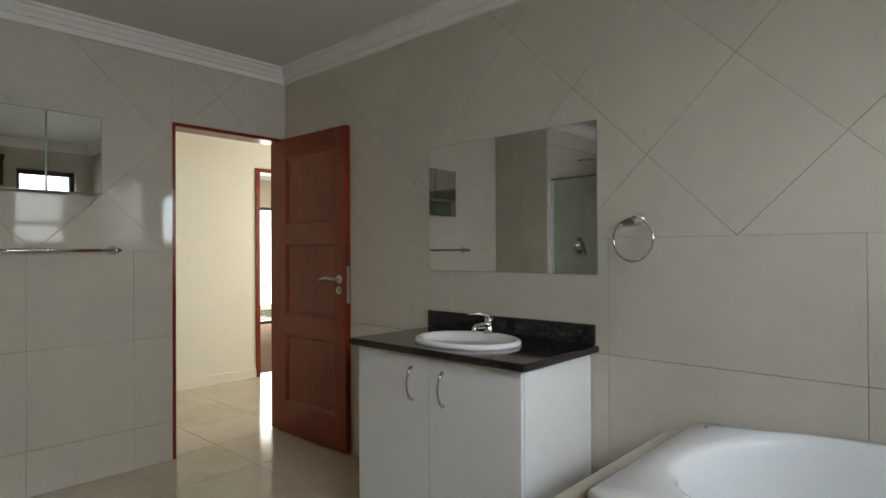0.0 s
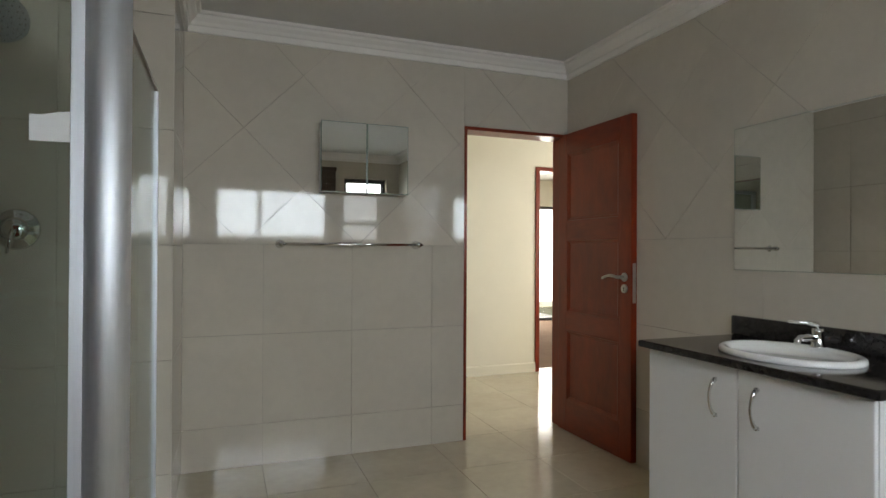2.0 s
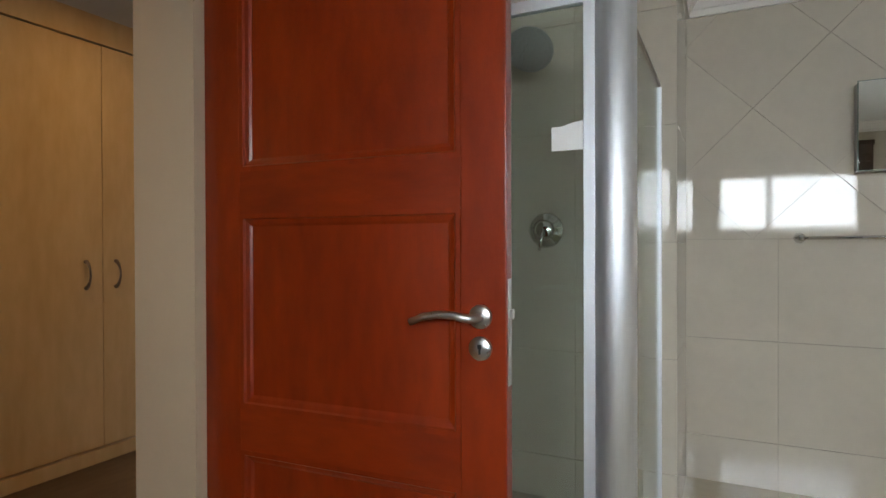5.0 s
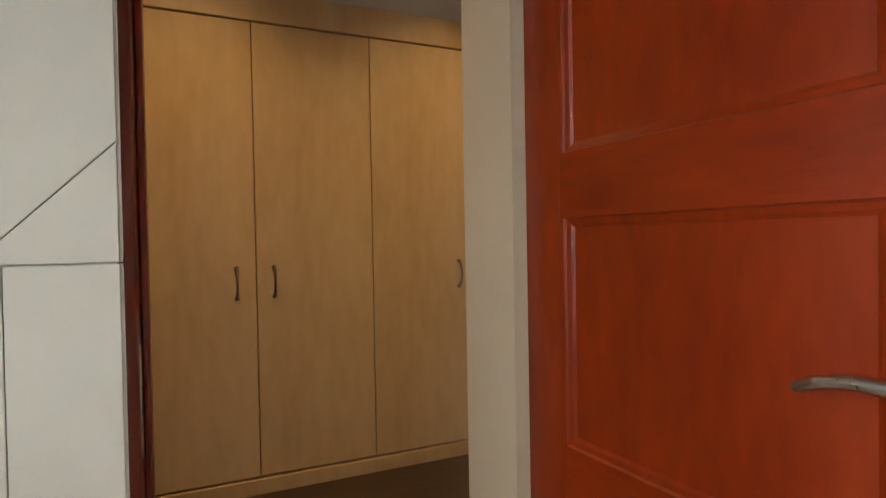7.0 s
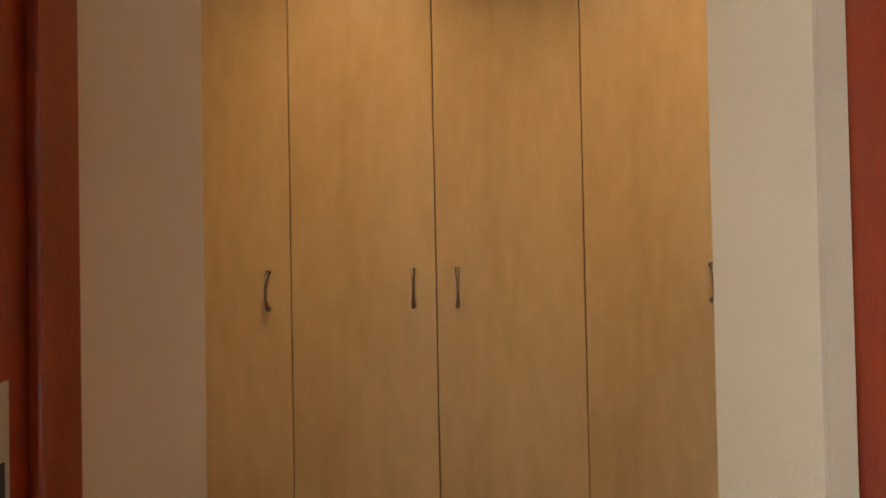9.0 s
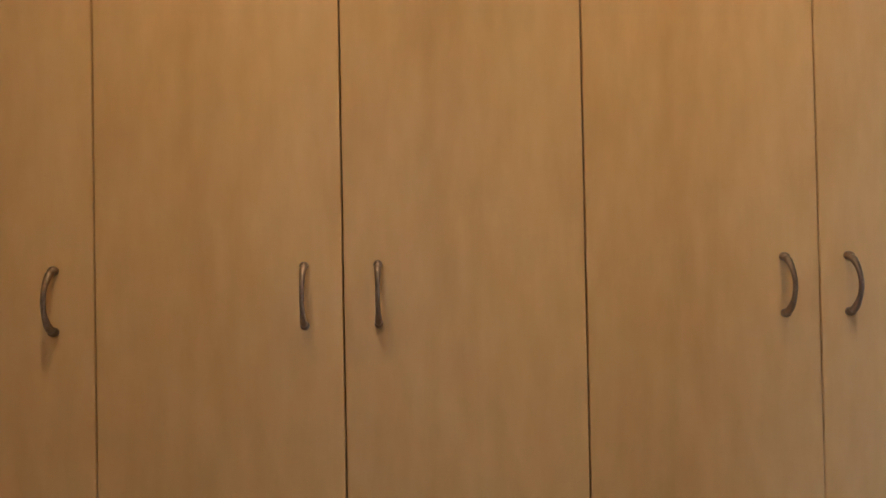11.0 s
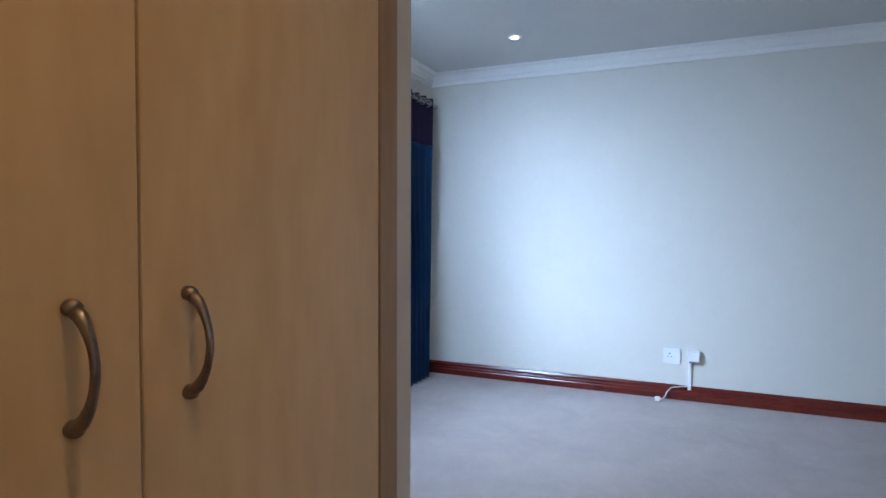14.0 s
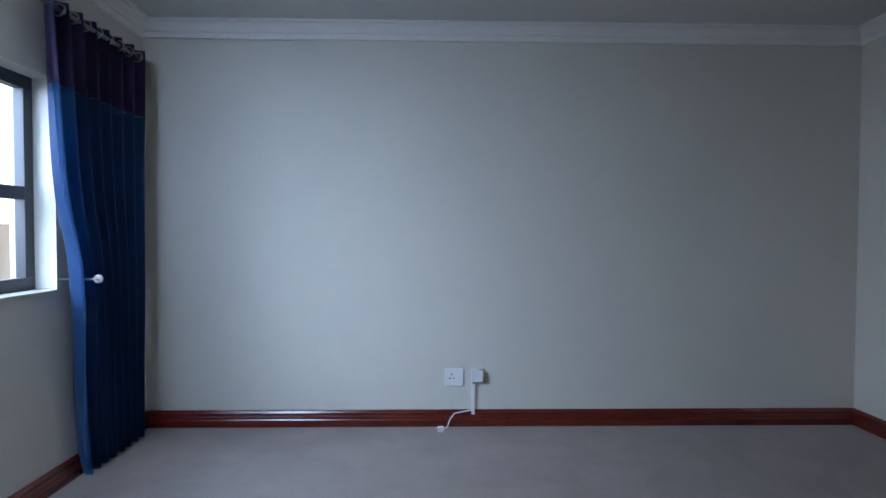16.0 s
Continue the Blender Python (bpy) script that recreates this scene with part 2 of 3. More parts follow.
def moulding(points, profile, closed=False):
    """Sweeps (inward, z) rows along a plan line that has the room on its left hand."""
    bm = bmesh.new()
    pts = [Vector((p[0], p[1])) for p in points]
    n = len(pts)
    rings = []
    for i, p in enumerate(pts):
        dirs = []
        if closed or i > 0:
            dirs.append((p - pts[i - 1]).normalized())
        if closed or i < n - 1:
            dirs.append((pts[(i + 1) % n] - p).normalized())
        norms = [Vector((-d.y, d.x)) for d in dirs]
        off = norms[0] if len(norms) == 1 else (norms[0] + norms[1]) / (1 + norms[0].dot(norms[1]))
        rings.append([bm.verts.new((p.x + off.x * a, p.y + off.y * a, z)) for a, z in profile])
    k = len(profile)
    for i in range(n if closed else n - 1):
        r, q = rings[i], rings[(i + 1) % n]
        for j in range(k):
            bm.faces.new((r[j], r[(j + 1) % k], q[(j + 1) % k], q[j]))
    if not closed:
        bm.faces.new(rings[0][::-1])
        bm.faces.new(rings[-1])
    return bm


def arc(fn, n):
    return [fn(i / n) for i in range(n + 1)]


# ---- structure ----
def shifted(bm, dx, dy):
    bmesh.ops.translate(bm, verts=list(bm.verts), vec=(dx, dy, 0))
    return bm


HALL = (0.14, -0.42)
CEIL = 2.52
DOOR_TOP = 2.04


def structure(name, bm, mat, label, category):
    return tagged(part(name, bm, mat), label, category, kind="structure")


ground = structure("ground", box(-400, 400, -400, 400, -0.6, -0.22), M_GROUND, "dry lawn ground outside the house", "ground")
slab = structure("foundation", box(-4.2, 6.0, -0.8, 12.4, -0.215, -0.06), M_GROUT, "concrete slab under the house", "foundation")
roof = structure("ceiling", box(-4.2, 6.0, -0.8, 10.2, CEIL, CEIL + 0.12), M_CEIL, "smooth white painted ceiling", "ceiling")
floor_bath = structure("floor_bathroom", boxes((-1.0, 2.72, -0.6, 4.39, -0.055, -0.010), (1.34, 4.74, 4.39, 5.92, -0.055, -0.010)), M_GROUT, "cream polished floor tiles with thin joints", "floor")
carpet = structure("floor_bedroom", boxes((-3.9, -1.0, -0.2, 6.4, -0.055, 0.030), (-1.0, -0.14, 3.58, 6.4, -0.055, 0.030), (-0.14, 0.88, 4.41, 6.4, -0.055, 0.030)), M_CARPET, "plain beige fitted carpet", "carpet")
carpet2 = structure("floor_far_room", shifted(box(2.0, 5.9, 6.34, 10.1, -0.055, 0.005), *HALL), M_CARPET2, "brown carpet in the room past the hall", "carpet")

wall_a = structure("wall_north", boxes((0.116, 1.791, 4.042, 4.184, 0, CEIL), (1.791, 2.579, 4.042, 4.184, 2.041, CEIL)), M_GROUT, "bathroom wall in glazed cream tiles round a doorway", "wall")
wall_b = structure("wall_east", box(2.579, 2.72, -0.6, 4.184, 0, CEIL), M_GROUT, "bathroom wall in glazed cream tiles behind the basin", "wall")
nib_wall = structure("wall_shower_nib", box(-0.1195, 0.116, 3.5605, 4.184, 0, CEIL), M_GROUT, "tiled wall return beside the shower", "wall")
shower_wall = structure("wall_shower", box(-1.05, 0.116, 3.43, 3.56, 0, CEIL), M_GROUT, "tiled back wall of the shower", "wall")
wall_c = structure("wall_west", boxes((-1.16, -0.708, -0.6, 1.03, 0, CEIL), (-1.16, -0.955, 1.825, 3.408, 0, CEIL), (-1.16, -0.955, 1.0305, 1.825, DOOR_TOP + 0.045, CEIL)), M_GROUT, "thick tiled wall with the dressing room doorway", "wall")
plaster_c = structure("plaster_dressing", boxes((-1.175, -1.1605, -0.2, 1.0295, 0, CEIL), (-1.175, -1.1605, 1.8255, 3.34, 0, CEIL), (-1.175, -1.1605, 1.0385, 1.825, DOOR_TOP + 0.0455, CEIL),
                      (-1.175, -0.8385, 1.0305, 1.038, 0, CEIL), (-1.175, -0.936, 1.795, 1.8005, 0, DOOR_TOP - 0.0005), (-1.175, -0.992, 1.801, 1.8245, 0, DOOR_TOP - 0.0005), (-0.9535, -0.936, 1.801, 1.8315, 0, DOOR_TOP - 0.0005), (-1.175, -0.9555, 1.0385, 1.8245, DOOR_TOP, DOOR_TOP + 0.0445)), M_BEIGE, "beige plaster lining of the doorway and dressing room", "wall")
wall_s = structure("wall_south", boxes((-0.708, 0.2, -0.6, -0.35, 0, CEIL), (1.66, 1.82, -0.6, -0.35, 0, CEIL), (2.40, 2.579, -0.6, -0.35, 0, CEIL), (0.2, 1.66, -0.6, -0.35, 0, 1.33), (1.82, 2.40, -0.6, -0.35, 0, 1.33),
                    (0.2, 1.66, -0.6, -0.35, 2.2, CEIL), (1.82, 2.40, -0.6, -0.35, 2.2, CEIL)), M_TILE, "bathroom outer wall with two windows", "wall")
# bedroom and dressing room
wall_w = structure("wall_bedroom_west", boxes((-3.841, -3.626, 2.96, 4.08, 0, CEIL), (-3.841, -3.626, 5.485, 6.5, 0, CEIL), (-3.841, -3.626, 4.08, 5.485, 0, 0.967), (-3.841, -3.626, 4.08, 5.485, 1.955, CEIL)), M_PAINT, "white painted bedroom wall with a window opening", "wall")
wall_n = structure("wall_bedroom_north", box(-3.626, 0.99, 6.321, 6.47, 0, CEIL), M_PAINT, "plain off-white painted bedroom wall", "wall")
wall_e = structure("wall_bedroom_east", box(0.843, 0.99, 4.39, 6.321, 0, CEIL), M_PAINT, "white painted bedroom side wall", "wall")
wall_s2 = structure("wall_bedroom_south", box(-3.626, -2.24, 2.953, 3.06, 0, CEIL), M_PAINT, "white wall end beside the wardrobes", "wall")
wall_s3 = structure("wall_bedroom_corner", boxes((-1.05, -0.12, 3.5605, 3.62, 0, CEIL), (-1.176, -1.1605, 3.341, 3.408, 0, CEIL), (-1.176, -1.0505, 3.4085, 3.42, 0, CEIL), (-1.062, -1.0505, 3.4205, 3.62, 0, CEIL), (-0.16, -0.12, 3.62, 4.39, 0, CEIL), (-0.16, 0.843, 4.39, 4.43, 0, CEIL)), M_PAINT, "white painted bedroom corner walls", "wall")
wall_d = structure("wall_dressing_end", boxes((-2.72, -1.176, 0.36, 0.49, 0, CEIL), (-2.85, -2.721, 0.36, 2.949, 0, CEIL)), M_PAINT, "white painted wall at the wardrobe end", "wall")
wall_over = structure("wall_over_wardrobe", box(-2.72, -2.16, 0.49, 2.886, 2.232, CEIL), M_PAINT, "painted bulkhead above the wardrobes", "wall")
# hall and far room
# the opening in the east side is unseen, added for the hall's fill lamp
wall_h = structure("wall_hall", shifted(boxes((1.05, 3.20, 6.2, 6.34, 0, CEIL), (4.02, 4.75, 6.2, 6.34, 0, CEIL), (3.20, 4.02, 6.2, 6.34, 2.09, CEIL), (1.05, 1.2, 4.61, 6.2, 0, CEIL),
                    (4.55, 4.7, 4.61, 4.7, 0, CEIL), (4.55, 4.7, 5.7, 6.2, 0, CEIL), (4.55, 4.7, 4.7, 5.7, 0, 0.9), (4.55, 4.7, 4.7, 5.7, 2.1, CEIL), (2.585, 4.7, 4.464, 4.604, 0, CEIL)), *HALL), M_CREAM, "cream painted hall walls", "wall")
wall_f = structure("wall_far_room", shifted(boxes((1.9, 2.05, 6.34, 10.2, 0, CEIL), (5.85, 6.0, 6.34, 10.2, 0, CEIL), (2.05, 4.3, 10.0, 10.15, 0, CEIL), (4.3, 5.85, 10.0, 10.15, 2.05, CEIL)), *HALL), M_CREAM, "cream walls of the room past the hall", "wall")

CORN = [(0, 2.421), (0.018, 2.421), (0.024, 2.452), (0.034, 2.455), (0.044, 2.472), (0.062, 2.488), (0.068, 2.502), (0.085, 2.505), (0.09, CEIL - 0.001), (0, CEIL - 0.001)]
structure("cornice_bathroom", moulding([(-0.70, -0.35), (2.571, -0.35), (2.571, 4.034), (0.124, 4.034), (0.124, 3.422), (-0.947, 3.422), (-0.947, 1.04), (-0.70, 1.04)], CORN, True), M_CORN, "moulded white plaster cornice", "cornice")
structure("cornice_bedroom", moulding([(-1.176, 3.42), (-1.062, 3.42), (-1.062, 3.62), (-0.16, 3.62), (-0.16, 4.43), (0.843, 4.43), (0.843, 6.321), (-3.626, 6.321), (-3.626, 3.06), (-2.24, 3.06)], CORN), M_CORN, "moulded white plaster cornice", "cornice")
SKIRT = [(0, 0.028), (0.022, 0.028), (0.022, 0.072), (0.017, 0.080), (0.019, 0.088), (0.014, 0.103), (0.016, 0.115), (0.007, 0.130), (0, 0.133)]
structure("skirting_bedroom", moulding([(-1.176, 3.42), (-1.062, 3.42), (-1.062, 3.62), (-0.16, 3.62), (-0.16, 4.43), (0.843, 4.43), (0.843, 6.321), (-3.626, 6.321), (-3.626, 3.06), (-2.24, 3.06)], SKIRT), M_SKIRT, "varnished dark red wooden skirting board", "skirting")
structure("skirting_hall", moulding([(3.32, 5.78), (1.34, 5.78), (1.34, 4.20)], [(0, 0), (0.014, 0), (0.014, 0.085), (0.009, 0.095), (0, 0.095)]), M_CREAM, "cream tiled hall skirting", "skirting")


# ---- doors ----
def lever_set(leaf, x, side, y, tip):
    """A lever on its rose with a key rose below, on the leaf's face at y; side is the way the face looks."""
    s = side
    lever = part("lever_handle", tube([(x, y, 1.078), (x, y + s * 0.045, 1.078), (x + tip * 0.012, y + s * 0.052, 1.079), (x + tip * 0.045, y + s * 0.053, 1.085), (x + tip * 0.08, y + s * 0.053, 1.085), (x + tip * 0.115, y + s * 0.052, 1.078), (x + tip * 0.145, y + s * 0.051, 1.066)], [0.010, 0.0095, 0.0095, 0.009, 0.0085, 0.008, 0.0075], 12), M_STEEL, leaf, "brushed steel curved lever", True)
    part("rose", lathe([(0.026, 0), (0.026, 0.006), (0.023, 0.009), (0.0, 0.009)], 24, Matrix.Translation((x, y, 1.078)) @ pose(0, 0, 0, -90 * s)), M_STEEL, lever, "brushed steel round rose", True)
    rose = part("key_rose", lathe([(0.026, 0), (0.026, 0.006), (0.023, 0.009), (0.0, 0.009)], 24, Matrix.Translation((x, y, 1.01)) @ pose(0, 0, 0, -90 * s)), M_STEEL, leaf, "brushed steel key rose", True)
    part("keyhole", boxes((x - 0.0025, x + 0.0025, y + s * 0.0088 - 0.001, y + s * 0.0098 + 0.001, 0.998, 1.012), (x - 0.0045, x + 0.0045, y + s * 0.0088 - 0.001, y + s * 0.0098 + 0.001, 1.010, 1.019)), M_DARK, rose)


def panel_door(label, m, width, sh_st):
    """A leaf hinged at the origin along +x, with three moulded panels."""
    d = thing("door", label, "door", m)
    H, T, st = 2.03, 0.040, 0.105
    rails = [(0.008, 0.21), (0.70, 0.81), (1.315, 1.425), (1.905, H)]
    for a, w_ in ((0.0, sh_st), (width - st, st)):
        part("stile", box(a, a + w_, -T / 2, T / 2, 0.008, H, 0.003), M_RED, d)
    for z0, z1 in rails:
        part("rail", box(sh_st, width - st, -T / 2 + 0.0006, T / 2 - 0.0006, z0, z1), M_REDX, d)
    for (a, z0), (z1, b) in zip(rails, rails[1:]):
        x0, x1 = sh_st, width - st
        bm = bmesh.new()
        prof = [(0.0, 0.0205), (0.012, 0.0205), (0.016, 0.015), (0.026, 0.012), (0.034, 0.007), (0.05, 0.0075), (0.058, 0.0105)]
        for s in (1, -1):
            rings = [[bm.verts.new((xx, s * yy, zz)) for xx, zz in ((x0 + o, z0 + o), (x1 - o, z0 + o), (x1 - o, z1 - o), (x0 + o, z1 - o))] for o, yy in prof[:5]]
            for r, q in zip(rings, rings[1:]):
                for k in range(4):
                    bm.faces.new((r[k], r[(k + 1) % 4], q[(k + 1) % 4], q[k]))
        part("panel_moulding", bm, M_RED, d)
        part("panel", box(x0 + 0.033, x1 - 0.033, -0.0075, 0.0075, z0 + 0.033, z1 - 0.033), M_RED, d)
    for s in (1, -1):
        lever_set(d, width - 0.058, s, s * T / 2, -1)
    part("lock_plate", box(width - 0.0005, width + 0.0015, -0.011, 0.011, 0.93, 1.16, 0.0008), M_STEEL, d, "steel lock plate")
    part("latch", box(width, width + 0.010, -0.006, 0.006, 1.075, 1.095, 0.002), M_STEEL, d)
    for hz in (0.25, 1.05, 1.80):
        part("hinge", tube([(-0.004, T / 2 + 0.004, hz - 0.045), (-0.004, T / 2 + 0.004, hz + 0.045)], 0.007, 10), M_STEEL, d)
    return d


panel_door("open red mahogany panelled door with steel lever, hall side", pose(2.540, 4.062, 0, 0, 0, -89.0), 0.755, 0.092)
panel_door("open red mahogany panelled door standing before the shower", pose(-0.944, 1.853, 0.002, 0, 0, 3.0), 0.846, 0.122)


def door_frame(name, label, rows, m=None):
    f = thing(name, label, "door frame", m, kind="structure")
    for r in rows:
        part("jamb", box(*r, 0.003), M_RED, f)
    return f


fa = door_frame("door_1", "dark red wooden door frame in the tiled wall", [(1.791, 1.811, 4.030, 4.190, 0, 2.04), (2.549, 2.570, 4.030, 4.190, 0, 2.04), (1.811, 2.549, 4.030, 4.190, 2.018, 2.04)])
fc = door_frame("door_2", "dark red wooden door frame with a steel strike", [(-0.838, -0.7205, 1.0305, 1.052, 0, DOOR_TOP + 0.04), (-0.838, -0.785, 1.0525, 1.064, 0, DOOR_TOP), (-0.990, -0.954, 1.801, 1.8245, 0, DOOR_TOP + 0.04), (-0.954, -0.838, 1.0525, 1.796, DOOR_TOP, DOOR_TOP + 0.04)])
part("strike_plate", box(-0.764, -0.740, 1.0515, 1.0535, 0.96, 1.12, 0.0006), M_STEEL, fc, "steel strike plate")
part("strike_hole", box(-0.758, -0.746, 1.053, 1.0542, 1.02, 1.06), M_DARK, fc)
door_frame("door_3", "dark red wooden door frame of the room past the hall", [(3.18, 3.225, 6.185, 6.35, 0, 2.06), (3.99, 4.03, 6.185, 6.35, 0, 2.06), (3.18, 4.03, 6.185, 6.35, 2.06, 2.10)], pose(*HALL, 0))

# sliding door at the end of the far room
sl = thing("sliding_door", "dark-framed sliding glass door with daylight behind", "sliding door", pose(*HALL, 0))
for r in ((4.3, 5.85, 10.03, 10.10, 2.0, 2.05), (4.3, 5.85, 10.03, 10.10, 0.0, 0.05), (4.3, 4.35, 10.03, 10.10, 0.05, 2.0), (5.80, 5.85, 10.03, 10.10, 0.05, 2.0), (4.95, 5.0, 10.03, 10.10, 0.05, 2.0)):
    part("frame_bar", box(*r, 0.003), M_FRAME, sl)
for a, b in ((4.35, 4.95), (5.0, 5.80)):
    o = part("pane", box(a, b, 10.06, 10.066, 0.05, 2.0), M_PANE, sl)
    o.visible_shadow = False
structure("patio", box(2.0, 6.5, 10.15, 14, -0.2, -0.04), M_LIME, "pale patio paving in the sun", "patio")
structure("garden_wall", box(0.0, 9.0, 14, 14.2, -0.22, 2.6), M_LIME, "pale rendered garden wall", "wall")
# self-lit panels added outside the windows in place of a bright outdoors
M_BRIGHT = glow("outdoors_glow", (1.0, 0.98, 0.95), 2.6)
structure("backdrop_west", box(-9.0, -8.9, -6, 16, -0.22, 7), M_BRIGHT, "plain glowing panel standing for daylight outside the bedroom", "backdrop")
structure("backdrop_north", box(0, 12, 13.6, 13.7, -0.04, 5), M_BRIGHT, "plain glowing panel standing for daylight past the patio", "backdrop")
structure("backdrop_south", box(-4, 8, -6.1, -6.0, -0.22, 6), M_BRIGHT, "plain glowing panel standing for daylight outside the bathroom", "backdrop")
structure("boundary_wall", boxes((-8.2, -8.0, 0, 12, -0.22, 1.35)), M_LIME, "pale rendered boundary wall outside the bedroom", "wall")


# ---- windows ----
def window_unit(name, label, m, w, h, bars, wide=0.05):
    """A framed window: x along the wall, z up, from its lower left corner."""
    f = thing(name, label, "window", m, kind="structure")
    for r in ((0, w, 0, wide), (0, w, h - wide, h)):
        part("window_frame", box(r[0], r[1], -0.025, 0.025, r[2], r[3], 0.003), M_FRAME, f)
    for a in (0, w - wide):
        part("window_frame", box(a, a + wide, -0.0245, 0.0245, wide, h - wide, 0.003), M_FRAME, f)
    for kind, at in bars:
        r = (at - wide / 2, at + wide / 2, -0.024, 0.024, wide, h - wide) if kind == "v" else (wide, w - wide, -0.0235, 0.0235, at - wide / 2, at + wide / 2)
        part("glazing_bar", box(*r, 0.003), M_FRAME, f)
    o = part("pane", box(wide * 0.8, w - wide * 0.8, -0.003, 0.003, wide * 0.8, h - wide * 0.8), M_PANE, f)
    o.visible_shadow = False
    return f


window_unit("window_1", "charcoal aluminium bedroom window with bright daylight", pose(-3.751, 4.08, 0.967, 0, 0, 90), 1.405, 0.988, [("h", 0.45), ("v", 0.70)], 0.06)
window_unit("window_2", "charcoal aluminium bathroom window behind a blind", pose(0.2, -0.48, 1.33), 1.46, 0.87, [("v", 0.56)])
window_unit("window_3", "narrow charcoal aluminium bathroom window over the bath", pose(1.82, -0.48, 1.33), 0.58, 0.87, [("h", 0.28)])
sill = structure("window_sill", box(-3.841, -3.621, 4.08, 5.485, 0.955, 0.969, 0.003), M_PAINT, "white plastered window sill", "window sill")

rb = thing("roman_blind", "brown folded fabric blind half drawn over the window", "blind")
part("head_rail", box(0.15, 1.71, -0.35, -0.31, 2.28, 2.33, 0.004), M_BLIND, rb)
bm = bmesh.new()
z = 2.28
for i in range(3):
    box(0.16, 1.70, -0.338 + 0.004 * (i % 2), -0.322 + 0.004 * (i % 2), z - 0.085, z - 0.001, 0.004, bm)
    z -= 0.085
part("fabric_fold", bm, M_BLIND, rb)
part("bottom_bar", box(0.16, 1.70, -0.340, -0.318, z - 0.03, z, 0.006), M_BLIND, rb)


# ---- vanity ----
def bow_handle(parent, mat, x, y, z0, z1, out, side=0.012, r=0.006):
    """A bowed pull on a face that looks along out (+1 or -1) of x."""
    pts = []
    n = 14
    for i in range(n + 1):
        a = i / n
        k = math.sin(math.pi * a) ** 0.6
        pts.append((x + out * (0.004 + 0.030 * k), y, z0 + (z1 - z0) * a))
    rads = [r * (0.8 + 0.5 * abs(math.cos(math.pi * i / n)) ** 6) for i in range(n + 1)]
    bm = tube(pts, rads, 10)
    for zz in (z0, z1):
        lathe([(0.0085, 0), (0.0085, 0.006), (0.006, 0.012), (0.0, 0.013)], 12, Matrix.Translation((x, y, zz)) @ pose(0, 0, 0, 0, 90 * out), bm=bm)
    return part("handle", bm, mat, parent, "", True)


vanity = thing("vanity_cabinet", "white two-door vanity cabinet under a black granite top", "bathroom cabinet", pose(2.055, 1.637, 0))
part("base_board", box(0.019, 0.510, 0.0545, 0.9415, 0.06, 0.66), M_WHITE, vanity)
part("front_rail", box(0.0195, 0.036, 0.0545, 0.9415, 0.6605, 0.815), M_WHITE, vanity)
for a in (0.036, 0.942):
    part("side_panel", box(0.019, 0.510, a, a + 0.018, 0.06, 0.815, 0.0015), M_WHITE, vanity)
part("plinth", box(0.06, 0.51, 0.055, 0.94, 0.0, 0.06), M_WHITE, vanity)
for a, b, hy in ((0.038, 0.501, 0.420), (0.505, 0.959, 0.600)):
    dr = part("cabinet_door", box(0.0, 0.018, a, b, 0.065, 0.808, 0.006), M_WHITE, vanity)
    bow_handle(dr, M_CHROME, 0.0, hy, 0.618, 0.752, -1, r=0.0065)


def counter_mesh(x0, x1, y0, y1, z0, z1, ex, ey, ra, rb, n=64):
    """A slab with rounded edges and an oval hole."""
    bm = bmesh.new()
    mx, my, hx_, hy_ = (x0 + x1) / 2, (y0 + y1) / 2, (x1 - x0) / 2, (y1 - y0) / 2
    corner = [math.atan2(b * hy_, a * hx_) for a in (1, -1) for b in (1, -1)]
    angs = sorted([2 * math.pi * k / n - math.pi for k in range(n)] + corner)

    def edge(a, off):
        k = min((hx_ - off) / max(abs(math.cos(a)), 1e-6), (hy_ - off) / max(abs(math.sin(a)), 1e-6))
        return mx + k * math.cos(a), my + k * math.sin(a)
    rings = []
    for z, off in ((z0, 0.004), (z0 + 0.004, 0.0), (z1 - 0.006, 0.0), (z1 - 0.002, 0.0018), (z1, 0.006)):
        rings.append([bm.verts.new((*edge(a, off), z)) for a in angs])
    for z in (z1, z0):
        rings.append([bm.verts.new((ex + ra * math.cos(a), ey + rb * math.sin(a), z)) for a in angs])
    rings.append(rings[0])
    m = len(angs)
    for r, q in zip(rings, rings[1:]):
        for k in range(m):
            bm.faces.new((r[k], r[(k + 1) % m], q[(k + 1) % m], q[k]))
    return bm


ct = tagged(part("countertop", counter_mesh(2.017, 2.571, 1.637, 2.621, 0.8155, 0.845, 2.285, 2.125, 0.182, 0.235), M_GRANITE), "polished black granite vanity top", "countertop")
part("backsplash", box(2.547, 2.571, 1.650, 2.621, 0.8455, 0.933, 0.006), M_GRANITE, ct)

basin = thing("basin", "white oval ceramic basin set in the granite top", "basin", pose(2.285, 2.125, 0.845))
part("bowl", lathe([(1.0, 0.0), (1.0, 0.008), (0.985, 0.017), (0.94, 0.021), (0.88, 0.018), (0.84, 0.006), (0.80, -0.02), (0.72, -0.07), (0.55, -0.115), (0.30, -0.135), (0.0, -0.138)], 48, None, 0.203, 0.256), M_CERAMIC, basin, "", True)
part("overflow", lathe([(0.010, 0), (0.010, 0.003), (0.006, 0.003), (0.0, 0.001)], 14, pose(0.155, -0.01, -0.018, 0, -60, 0)), M_DARK, basin)
part("waste", lathe([(0.022, 0), (0.022, 0.004), (0.0, 0.005)], 18, pose(0, 0, -0.137)), M_CHROME, basin)
tap = thing("basin_tap", "chrome single-lever mixer tap on the basin", "tap", pose(2.462, 2.14, 0.862))
